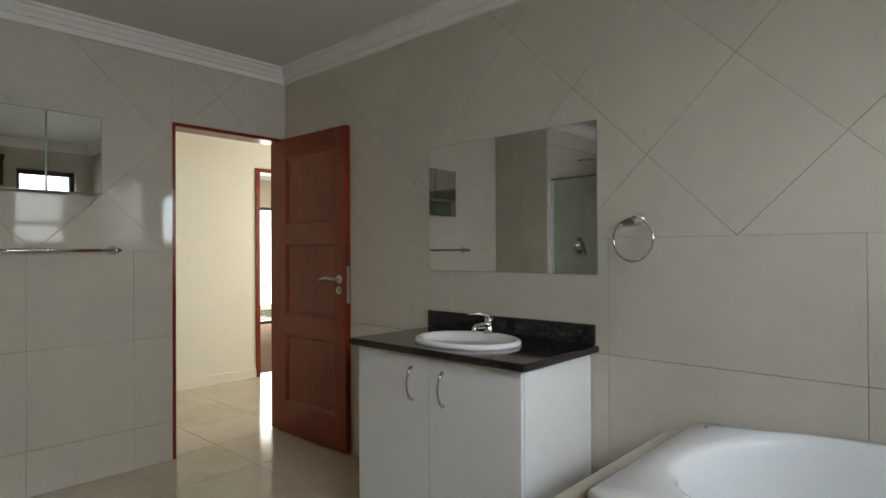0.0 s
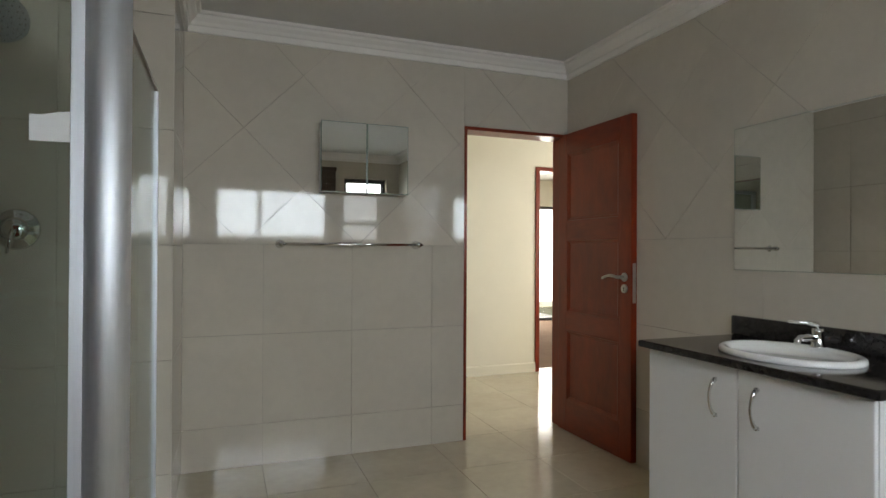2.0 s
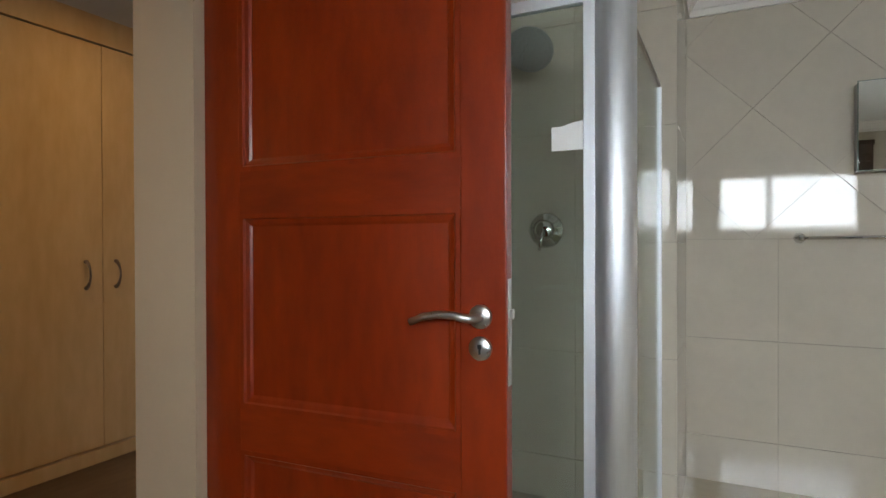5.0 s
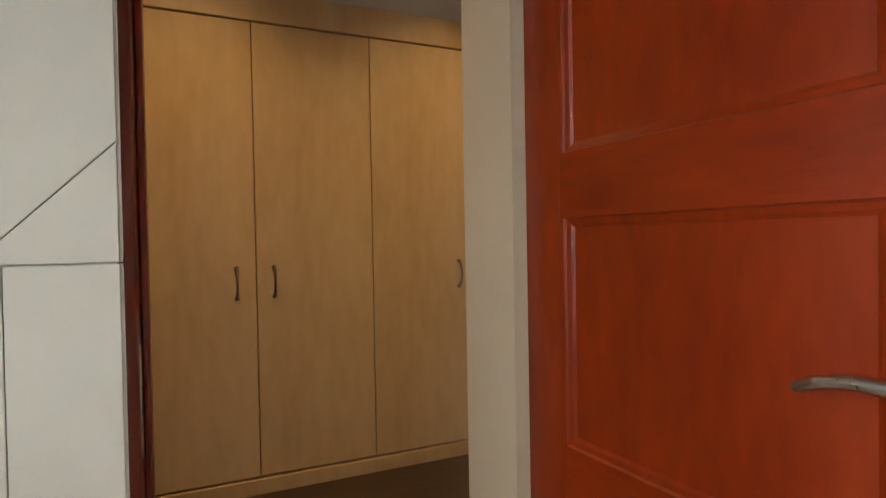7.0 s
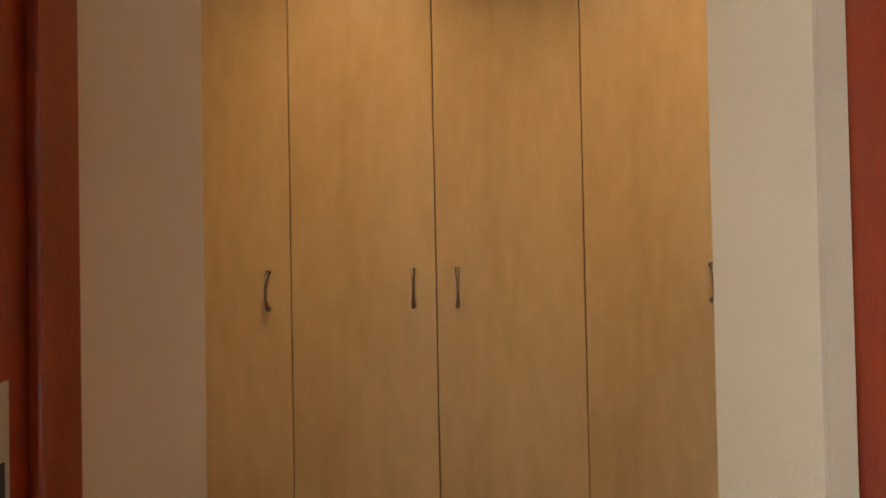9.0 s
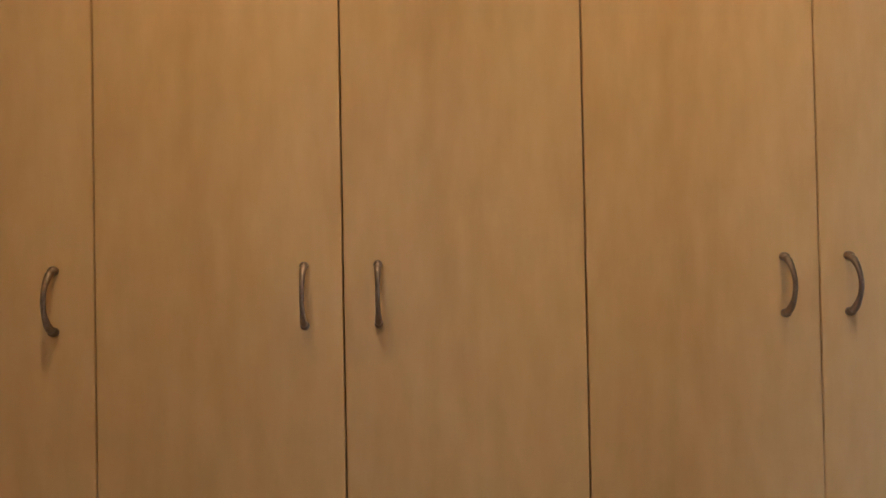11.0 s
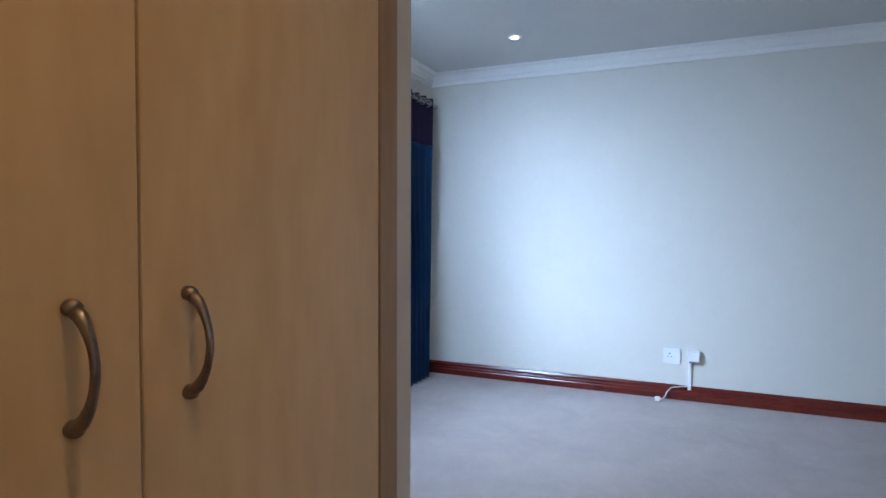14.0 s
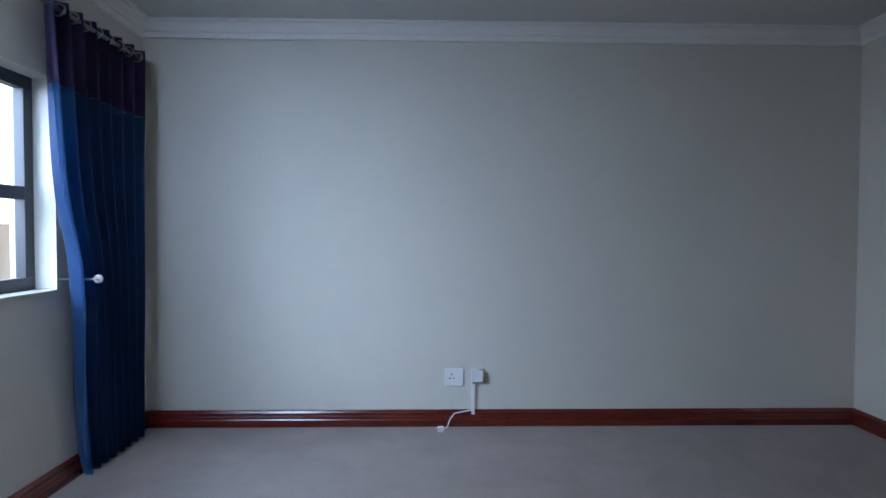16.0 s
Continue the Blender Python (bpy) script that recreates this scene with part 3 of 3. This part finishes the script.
part("tap_body", lathe([(0.028, 0), (0.027, 0.006), (0.022, 0.012), (0.020, 0.05), (0.021, 0.062), (0.018, 0.072), (0.0, 0.074)], 20), M_CHROME, tap, "", True)
part("spout", tube([(-0.005, 0, 0.035), (-0.05, 0, 0.040), (-0.095, 0, 0.040), (-0.108, 0, 0.030), (-0.108, 0, 0.018)], [0.017, 0.014, 0.012, 0.012, 0.011], 14), M_CHROME, tap, "", True)
part("tap_lever", tube([(0.004, 0, 0.072), (-0.005, 0, 0.088), (-0.04, 0.02, 0.094), (-0.10, 0.045, 0.098)], [0.014, 0.012, 0.008, 0.005], 12), M_CHROME, tap, "", True)

mir = thing("wall_mirror", "large frameless mirror on the tiles above the basin", "mirror", pose(2.567, 2.13, 0))
part("glass_edge", box(-0.002, 0.003, -0.491, 0.491, 1.144, 1.800, 0.001), M_MEDGE, mir)
part("mirror_face", box(-0.003, -0.0023, -0.489, 0.489, 1.146, 1.798), M_MIRROR, mir)

tr = thing("towel_ring", "chrome towel ring on the tiled wall", "towel ring")
part("mount", lathe([(0.027, 0), (0.027, 0.006), (0.02, 0.014), (0.013, 0.03), (0.014, 0.045), (0.0, 0.048)], 20, pose(2.571, 1.459, 1.370, 0, -90, 0)), M_CHROME, tr, "", True)
part("ring", tube([(2.532 + 0.008 * math.sin(a), 1.468 + 0.086 * math.sin(a), 1.288 + 0.086 * math.cos(a)) for a in [k * 2 * math.pi / 40 for k in range(40)]], 0.0048, 10, closed=True), M_CHROME, tr, "", True)

# ---- medicine cabinet and towel rail ----
mc = thing("mirror_cabinet", "two-door mirrored medicine cabinet on the tiles", "bathroom cabinet")
part("carcass", box(0.857, 1.374, 3.939, 4.0335, 1.568, 1.974, 0.002), M_STEEL, mc)
for a, b in ((0.853, 1.122), (1.125, 1.378)):
    o = part("mirror_door", box(a, b, 3.932, 3.937, 1.565, 1.978, 0.0012), M_MEDGE, mc)
    part("mirror_face", box(a + 0.004, b - 0.004, 3.9308, 3.9316, 1.569, 1.974), M_MIRROR, o)
rail = thing("towel_rail", "chrome towel rail on round wall mounts", "towel rail")
part("bar", tube([(0.61, 3.969, 1.262), (1.486, 3.969, 1.262)], 0.0095, 14), M_CHROME, rail, "", True)
for a in (0.637, 1.459):
    part("mount", lathe([(0.026, 0), (0.026, 0.006), (0.019, 0.012), (0.014, 0.03), (0.018, 0.05), (0.019, 0.072), (0.013, 0.080), (0.0, 0.082)], 20, pose(a, 4.034, 1.262, 90)), M_CHROME, rail, "", True)

# ---- bath ----
bath = thing("bathtub", "white acrylic built-in bathtub with a wide rim", "bathtub")
bm = bmesh.new()
cx, cy, hx, hy = 2.135, 0.4425, 0.435, 0.7925
N = 96
ANGLES = [2 * math.pi * (k + 0.5) / N for k in range(N)]


def rim_loop(off, z):
    rows = []
    for a in ANGLES:
        c, d = math.cos(a), math.sin(a)
        k = 1 / max(abs(c), abs(d))
        rows.append((cx + (hx - off) * c * k, cy + (hy - off) * d * k, z))
    return rows


def bowl_loop(wide, long, z, power, lip):
    """An oval of the bowl; lip is how far it rises along the wall."""
    rows = []
    for a in ANGLES:
        c, d = math.cos(a), math.sin(a)
        px = wide * math.copysign(abs(c) ** (2 / power), c)
        py = long * math.copysign(abs(d) ** (2 / power), d)
        up = min(1.0, max(0.0, (px - 0.17) / 0.20))
        rows.append((cx + 0.012 + px, cy + py, z + lip * up * up * (3 - 2 * up)))
    return rows


loops = [rim_loop(0.0, 0.535), rim_loop(0.0, 0.602), rim_loop(0.007, 0.610), bowl_loop(0.415, 0.712, 0.610, 2.6, 0.034), bowl_loop(0.402, 0.696, 0.606, 2.6, 0.034),
         bowl_loop(0.392, 0.682, 0.588, 2.6, 0.030), bowl_loop(0.375, 0.655, 0.50, 2.6, 0.01), bowl_loop(0.33, 0.60, 0.28, 2.7, 0.0), bowl_loop(0.27, 0.53, 0.19, 2.8, 0.0), bowl_loop(0.06, 0.2, 0.18, 2.5, 0.0)]
rings = [[bm.verts.new(c) for c in lp] for lp in loops]
for ra_, q in zip(rings, rings[1:]):
    for k in range(N):
        bm.faces.new((ra_[k], ra_[(k + 1) % N], q[(k + 1) % N], q[k]))
bm.faces.new(rings[-1])
part("tub", bm, M_ACRYL, bath, "", True)
part("waste_knob", tube([(2.485 + 0.020 * math.cos(a), 1.165 + 0.016 * math.sin(a), 0.6135) for a in [k * 0.45 for k in range(11)]], 0.0035, 6), M_DARK, bath, "dark looped chain on the rim")
surround = structure("bath_surround", boxes((1.62, 1.699, -0.35, 1.322, 0, 0.557), (1.6995, 2.571, 1.236, 1.322, 0, 0.557)), M_GROUT, "tiled surround of the bathtub", "bath surround")

# ---- shower ----
sh = thing("shower_enclosure", "aluminium-framed glass shower enclosure in the corner", "shower")
part("corner_post", lathe([(0.055, 0.05), (0.055, 1.95), (0.05, 1.955), (0.0, 1.956)], 28, pose(0.05, 2.33, 0)), M_ALU, sh, "rounded satin aluminium corner post", True)
part("post_channel", box(0.036, 0.064, 2.372, 2.40, 0.06, 1.94, 0.002), M_ALU, sh)
part("post_channel", box(-0.035, -0.002, 2.316, 2.344, 0.06, 1.94, 0.002), M_ALU, sh)
o = part("side_glass", box(0.047, 0.053, 2.40, 3.405, 0.09, 1.925), M_GLASS, sh)
o.visible_shadow = False
part("side_top_bar", box(0.042, 0.058, 2.39, 3.421, 1.922, 1.937, 0.002), M_PEWTER, sh)
part("side_bottom_bar", box(0.035, 0.065, 2.39, 3.421, 0.06, 0.095, 0.002), M_ALU, sh)
part("wall_channel", box(0.038, 0.062, 3.402, 3.4215, 0.06, 1.921, 0.002), M_ALU, sh)
o = part("front_glass", box(-0.89, -0.03, 2.327, 2.333, 0.09, 1.90), M_GLASS, sh)
o.visible_shadow = False
# thin white patch with a curved top edge, just in front of the glass
bm = bmesh.new()
outline = [(-0.126, 1.498), (-0.018, 1.498)] + [(-0.018 - 0.080 * k / 8, 1.579 - 0.014 * (k / 8) ** 2) for k in range(9)] + [(-0.126, 1.566)]
front = [bm.verts.new((a, 2.3256, b)) for a, b in outline]
back = [bm.verts.new((a, 2.3266, b)) for a, b in outline]
bm.faces.new(front)
bm.faces.new(back[::-1])
for k in range(len(outline)):
    bm.faces.new((front[k], back[k], back[(k + 1) % len(outline)], front[(k + 1) % len(outline)]))
part("glass_patch", bm, M_PLASTIC, sh, "small white patch on the shower glass")
part("front_top_bar", box(-0.945, 0.0, 2.318, 2.342, 1.90, 1.935, 0.003), M_ALU, sh)
part("front_bottom_bar", box(-0.945, 0.0, 2.315, 2.345, 0.05, 0.09, 0.003), M_ALU, sh)
part("front_wall_channel", box(-0.945, -0.89, 2.318, 2.342, 0.09, 1.90, 0.003), M_ALU, sh)
structure("shower_tray", boxes((-0.945, 0.10, 2.28, 2.375, 0, 0.05), (0.0, 0.075, 2.376, 3.42, 0, 0.05), (-0.945, -0.001, 2.376, 3.42, 0, 0.02)), M_TILE, "low tiled kerb and floor of the shower", "shower tray")
valve = thing("shower_valve", "round chrome shower mixer on the tiles", "shower valve")
part("valve_plate", lathe([(0.084, 0), (0.084, 0.006), (0.076, 0.014), (0.05, 0.02), (0.045, 0.04), (0.035, 0.05), (0.0, 0.052)], 32, pose(-0.458, 3.422, 1.303, 90)), M_CHROME, valve, "", True)
part("valve_lever", tube([(-0.458, 3.377, 1.30), (-0.466, 3.357, 1.26), (-0.474, 3.352, 1.205)], [0.013, 0.010, 0.007], 12), M_CHROME, valve, "", True)
head = thing("overhead_shower", "large round chrome overhead rose on its arm", "shower head")
part("arm", tube([(-0.455, 3.422, 2.17), (-0.455, 3.27, 2.17), (-0.455, 3.21, 2.16), (-0.455, 3.175, 2.12)], 0.011, 12), M_CHROME, head, "", True)
part("rose_plate", lathe([(0.104, 0.0), (0.106, 0.006), (0.10, 0.014), (0.03, 0.026), (0.018, 0.05), (0.0, 0.05)], 36, pose(-0.455, 3.15, 2.082, -48)), M_NICKEL, head)
bm = bmesh.new()
for rr, n in ((0.025, 8), (0.05, 14), (0.075, 20), (0.093, 26)):
    for k in range(n):
        a = 2 * math.pi * k / n
        lathe([(0.0022, 0), (0.0022, -0.003), (0.0, -0.003)], 5, pose(-0.455, 3.15, 2.082, -48) @ Matrix.Translation((rr * math.cos(a), rr * math.sin(a), 0)), bm=bm)
tagged(part("nozzles", bm, M_DARK, head), kind="stuff")
rack = thing("soap_rack", "chrome wire corner soap rack in the shower", "rack")
for zz in (1.18, 1.36):
    sh_ = part("shelf", tube([(-0.945, 3.17, zz), (-0.80, 3.19, zz), (-0.73, 3.26, zz), (-0.72, 3.42, zz)], 0.004, 8), M_CHROME, rack)
    for k in range(6):
        part("wire", tube([(-0.945, 3.20 + 0.035 * k, zz - 0.01), (-0.73, 3.20 + 0.035 * k, zz - 0.01)], 0.002, 6), M_CHROME, sh_)

# ---- wardrobes ----
FX = -2.125
ward = thing("wardrobe", "maple veneer fitted wardrobe with five flat doors", "wardrobe")
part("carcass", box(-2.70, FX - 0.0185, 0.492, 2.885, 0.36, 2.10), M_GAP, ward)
part("top_rail", box(-2.70, FX + 0.006, 0.492, 2.885, 2.112, 2.23, 0.002), M_MAPLE, ward)
part("base_strip", box(-2.70, FX + 0.010, 0.492, 2.885, 0.295, 0.355, 0.004), M_MAPLE, ward, "pale maple base strip")
part("plinth", box(-2.70, FX - 0.05, 0.492, 2.885, 0.012, 0.295), M_PLINTH, ward, "brown recessed plinth board")
part("end_post", box(-2.70, FX + 0.002, 2.819, 2.885, 0.356, 2.111, 0.003), M_MAPLE2, ward, "darker maple end post")
seams = [0.50, 0.926, 1.380, 1.848, 2.322, 2.817]
for i, (a, b) in enumerate(zip(seams, seams[1:])):
    dr = part("cupboard_door", box(-0.018, 0.0, 0.0015, b - a - 0.0015, 0.362, 2.106, 0.003), M_MAPLE, ward, "flat maple veneer door")
    dr.location = (FX, a, 0)
    hy = {0: b - a - 0.071, 1: b - a - 0.072, 2: 0.066, 3: b - a - 0.075, 4: 0.059}[i]
    bow_handle(dr, M_PEWTER, 0.0, hy, 1.056, 1.168, 1, r=0.0056)
structure("wall_wardrobe_end", box(-2.72, -2.128, 2.887, 2.952, 0, CEIL), M_PAINT, "white wall end beside the wardrobes", "wall")


# ---- downlights ----
def downlight(x, y):
    d = thing("downlight", "recessed round downlight, lit", "downlight", pose(x, y, CEIL), "recessed ceiling lights")
    part("trim_ring", lathe([(0.030, -0.001), (0.046, -0.001), (0.046, -0.004), (0.040, -0.008), (0.030, -0.006)], 24), M_PLASTIC, d, "", True)
    part("bulb", lathe([(0.024, -0.002), (0.024, -0.009), (0.018, -0.013), (0.0, -0.015)], 20), M_LAMP, d)


for x, y in ((-2.70, 5.64), (-0.744, 5.69), (-1.62, 1.15), (-1.62, 2.2), (0.6, 1.2), (1.3, 2.9)):
    downlight(x, y)

# ---- curtain ----
cur = thing("curtain", "long blue satin curtain with plum top band, tied back", "curtain")


def curtain_piece(z0, z1, rows):
    bm = bmesh.new()
    n = 130
    grid = []
    for j in range(rows + 1):
        z = z0 + (z1 - z0) * j / rows
        pull = math.exp(-((z - 1.0) / 0.30) ** 2) if z > 1.0 else math.exp(-((z - 1.0) / 0.55) ** 2)
        y0, y1 = 5.39 + 0.05 * pull + 0.20 * max(0.0, 1.0 - z) - 0.085 * max(0.0, z - 1.2), 6.15
        line = []
        for i in range(n + 1):
            u = i / n
            w = u * 2 * math.pi * 7.5 + 0.7 * math.sin(2.3 * u + 1.2 * z)
            amp = 0.036 + 0.009 * math.sin(5 * u + z)
            x = -3.560 + 0.04 * (1 - u) ** 2 * pull + amp * math.sin(w) + 0.012 * math.sin(2.1 * w + 2 * z) * (1 - z / 2.4) - 0.02 * max(0.0, 1.0 - z)
            line.append(bm.verts.new((x, y0 + (y1 - y0) * u + 0.010 * math.cos(w), z)))
        grid.append(line)
    for r, q in zip(grid, grid[1:]):
        for i in range(n):
            bm.faces.new((r[i], r[i + 1], q[i + 1], q[i]))
    bmesh.ops.solidify(bm, geom=list(bm.faces), thickness=0.003)
    return bm


part("blue_drop", curtain_piece(0.036, 1.905, 46), M_BLUE, cur, "blue satin lower drop", True)
part("plum_band", curtain_piece(1.907, 2.285, 10), M_PURPLE, cur, "plum satin top band", True)
for i in range(8):
    yy = 5.40 + i * 0.10
    part("eyelet", tube([(-3.545 + 0.026 * math.cos(a), yy + 0.004 * math.sin(2 * a), 2.24 + 0.026 * math.sin(a)) for a in [k * 2 * math.pi / 20 for k in range(20)]], 0.005, 8, closed=True), M_STEEL, cur)
rod = thing("curtain_rod", "steel curtain rod with end knob on brackets", "curtain rod")
part("pole", tube([(-3.545, 3.5, 2.24), (-3.545, 6.24, 2.24)], 0.011, 12), M_STEEL, rod, "", True)
part("end_knob", lathe([(0.012, 0), (0.019, 0.006), (0.019, 0.018), (0.0, 0.022)], 14, pose(-3.545, 6.236, 2.24, -90)), M_STEEL, rod, "", True)
for yy in (3.7, 6.20):
    part("bracket", tube([(-3.626, yy, 2.24), (-3.545, yy, 2.24)], 0.008, 8), M_STEEL, rod)
tie = thing("curtain_tieback", "steel curtain holdback rod with a white knob", "holdback")
part("stem", tube([(-3.626, 5.50, 1.015), (-3.47, 5.50, 1.015), (-3.448, 5.505, 1.016), (-3.440, 5.52, 1.016)], 0.006, 8), M_STEEL, tie, "", True)
part("knob", lathe([(0.010, 0), (0.020, 0.006), (0.021, 0.016), (0.0, 0.024)], 16, pose(-3.445, 5.505, 1.016, -90, 0, 30)), M_PLASTIC, tie, "", True)

# ---- sockets and cable ----
sock = thing("wall_socket", "white square three-pin wall socket", "socket", pose(-1.715, 6.321, 0.338))
part("plate", box(-0.058, 0.058, -0.010, 0.0, -0.058, 0.058, 0.004), M_PLASTIC, sock)
for a, b, r in ((-0.014, 0.018, 0.0055), (-0.026, -0.006, 0.0045), (-0.002, -0.006, 0.0045)):
    part("pin_hole", lathe([(r, 0), (r, 0.001), (0, 0.001)], 12, pose(a, -0.0098, b, 90)), M_DARK, sock)
part("switch", box(0.018, 0.038, -0.0135, -0.009, -0.008, 0.012, 0.002), M_PLASTIC, sock)
jb = thing("junction_box", "small white aerial box with plastic conduit", "junction box", pose(-1.570, 6.321, 0.35))
part("box_body", box(-0.037, 0.037, -0.035, 0.0, -0.038, 0.038, 0.005), M_PLASTIC, jb)
part("conduit", box(-0.036, -0.014, -0.018, 0.0, -0.245, -0.0385, 0.002), M_PLASTIC, jb)
part("cable_gland", box(-0.030, -0.018, -0.030, -0.019, -0.048, -0.0375, 0.001), M_DARK, jb)
cab = thing("cable", "loose white cable with a plug lying on the carpet", "cable")
part("cord", tube([(x + 0.242, y + 0.036, z) for x, y, z in ((-1.845, 6.262, 0.135), (-1.90, 6.255, 0.128), (-1.955, 6.25, 0.118), (-1.985, 6.235, 0.085), (-1.995, 6.21, 0.060), (-2.01, 6.185, 0.046), (-2.03, 6.175, 0.046))], 0.0042, 8), M_PLASTIC, cab, "", True)
pl = part("plug", box(-1.820, -1.780, 6.194, 6.228, 0.0305, 0.060, 0.006), M_PLASTIC, cab)
for a in (6.202, 6.220):
    part("pin", tube([(-1.820, a, 0.046), (-1.836, a, 0.050)], 0.003, 8), M_STEEL, pl)


# ---- tiles ----
def clip(poly, axis, limit, keep_less):
    out = []
    for p, q in zip(poly, poly[1:] + poly[:1]):
        a = (limit - p[axis]) if keep_less else (p[axis] - limit)
        b = (limit - q[axis]) if keep_less else (q[axis] - limit)
        if a >= 0:
            out.append(p)
        if a * b < 0:
            k = a / (a - b)
            out.append((p[0] + k * (q[0] - p[0]), p[1] + k * (q[1] - p[1])))
    return out


def clipped(poly, rect):
    for axis, limit, less in ((0, rect[0], False), (0, rect[1], True), (1, rect[2], False), (1, rect[3], True)):
        if len(poly) >= 3:
            poly = clip(poly, axis, limit, less)
    return poly if len(poly) >= 3 else []


def tile(poly, place, parent, mat, thick=0.008, round_=0.0012):
    area = sum(p[0] * q[1] - q[0] * p[1] for p, q in zip(poly, poly[1:] + poly[:1])) / 2
    if abs(area) < 0.0006:
        return
    mx, my = sum(p[0] for p in poly) / len(poly), sum(p[1] for p in poly) / len(poly)
    size = math.sqrt(abs(area))
    bm = bmesh.new()
    rings = []
    for shrink, h in ((0, 0), (0, thick - round_), (round_, thick)):
        k = 1 - 2 * shrink / size
        rings.append([bm.verts.new(place(mx + (p[0] - mx) * k, my + (p[1] - my) * k, h)) for p in poly])
    n = len(poly)
    for r, q in zip(rings, rings[1:]):
        for i in range(n):
            bm.faces.new((r[i], r[(i + 1) % n], q[(i + 1) % n], q[i]))
    bm.faces.new(rings[-1])
    part("tile", bm, mat, parent)


def square_tiles(rects, us, vs, place, parent, mat, gap=0.0013, thick=0.008):
    for u0, u1 in zip(us, us[1:]):
        for v0, v1 in zip(vs, vs[1:]):
            side = gap * 0.5
            q = [(u0 + side, v0 + gap), (u1 - side, v0 + gap), (u1 - side, v1 - gap), (u0 + side, v1 - gap)]
            for rect in rects:
                c = clipped(q, rect)
                if c:
                    tile(c, place, parent, mat, thick)


def diamond_tiles(rects, start, base, top, place, parent, mat, diag=0.66, gap=0.0005):
    h = diag / 2
    umin, umax = min(r[0] for r in rects), max(r[1] for r in rects)
    for j in range(0, 6):
        for i in range(-12, 14):
            cu, cv = start + (i + 0.5 * (j % 2)) * diag, base + j * h
            if cu < umin - h or cu > umax + h or cv - h > top:
                continue
            g = gap * 1.414
            q = [(cu - h + g, cv), (cu, cv - h + g), (cu + h - g, cv), (cu, cv + h - g)]
            for rect in rects:
                c = clipped(q, (rect[0], rect[1], max(rect[2], base + gap), min(rect[3], top)))
                if c:
                    tile(c, place, parent, mat)


def steps(start, step, lo, hi):
    k = math.floor((lo - start) / step)
    out = [start + k * step]
    while out[-1] < hi:
        out.append(out[-1] + step)
    return out


LOW = [-0.28, 0.234, 0.745, 1.260]
TOP = 2.45
on_a = lambda u, v, h: (u, 4.042 - h, v)
on_b = lambda u, v, h: (2.579 - h, u, v)
on_c = lambda u, v, h: (-0.955 + h, u, v)
on_pier = lambda u, v, h: (-0.708 + h, u, v)
on_n = lambda u, v, h: (0.116 + h, u, v)
on_s = lambda u, v, h: (u, 3.430 - h, v)
on_f = lambda u, v, h: (u, v, h - 0.010)
SHOWER_ROWS = [-0.29, 0.223, 0.73, 1.243, 1.757, 2.27, 2.79]
rect_a = [(0.124, 1.791, 0, TOP), (1.791, 2.571, 2.041, TOP)]
square_tiles(rect_a, steps(0.547, 0.513, 0.02, 2.6), LOW, on_a, wall_a, M_TILE)
diamond_tiles(rect_a, 0.765, 1.260, TOP, on_a, wall_a, M_TILE)
rect_b = [(-0.35, 4.034, 0, TOP)]
square_tiles(rect_b, steps(1.593, 0.875, -0.35, 4.1), [-0.163, 0.324, 0.811, 1.297], on_b, wall_b, M_TILE)
diamond_tiles(rect_b, 1.425, 1.297, TOP, on_b, wall_b, M_TILE)
rect_c = [(1.826, 3.42, 0, TOP)]
square_tiles(rect_c, steps(1.90, 0.513, 1.8, 3.5), SHOWER_ROWS, on_c, wall_c, M_TILE)
rect_p = [(-0.35, 1.034, 0, TOP)]
square_tiles(rect_p, steps(0.905, 0.513, -0.4, 1.1), [-0.27, 0.22, 0.725, 1.240], on_pier, wall_c, M_TILE)
diamond_tiles(rect_p, 1.202, 1.240, TOP, on_pier, wall_c, M_TILE)
square_tiles([(-0.7195, -0.703, 0, TOP)], [-0.73, -0.69], [-0.27, 0.22, 0.725, 1.240, 1.75, 2.26, 2.77], lambda u, v, h: (u, 1.030 + h, v), wall_c, M_TILE)
square_tiles([(3.423, 4.034, 0, TOP)], steps(3.727, 0.513, 3.2, 4.24), SHOWER_ROWS, on_n, nib_wall, M_TILE)
square_tiles([(-0.947, 0.123, 0, TOP)], steps(-0.32, 0.513, -1.0, 0.1), SHOWER_ROWS, on_s, shower_wall, M_TILE)
square_tiles([(-0.35, 1.322, 0, 0.557)], steps(0.6, 0.513, -0.4, 1.5), [0, 0.557], lambda u, v, h: (1.62 - h, u, v), surround, M_TILE)
square_tiles([(1.62, 2.571, 1.236, 1.330)], steps(1.95, 0.513, 1.6, 2.6), [1.23, 1.34], lambda u, v, h: (u, v, 0.557 + h), surround, M_TILE)
square_tiles([(1.62, 2.571, 0, 0.557)], steps(1.95, 0.513, 1.6, 2.6), [0, 0.557], lambda u, v, h: (u, 1.322 + h, v), surround, M_TILE)
square_tiles([(-0.947, 2.571, -0.35, 4.184), (1.34, 4.74, 4.184, 5.92)], steps(0.546, 0.515, -0.95, 4.8), steps(3.584, 0.515, -0.35, 6.0), on_f, floor_bath, M_FLOOR, 0.0018, 0.010)
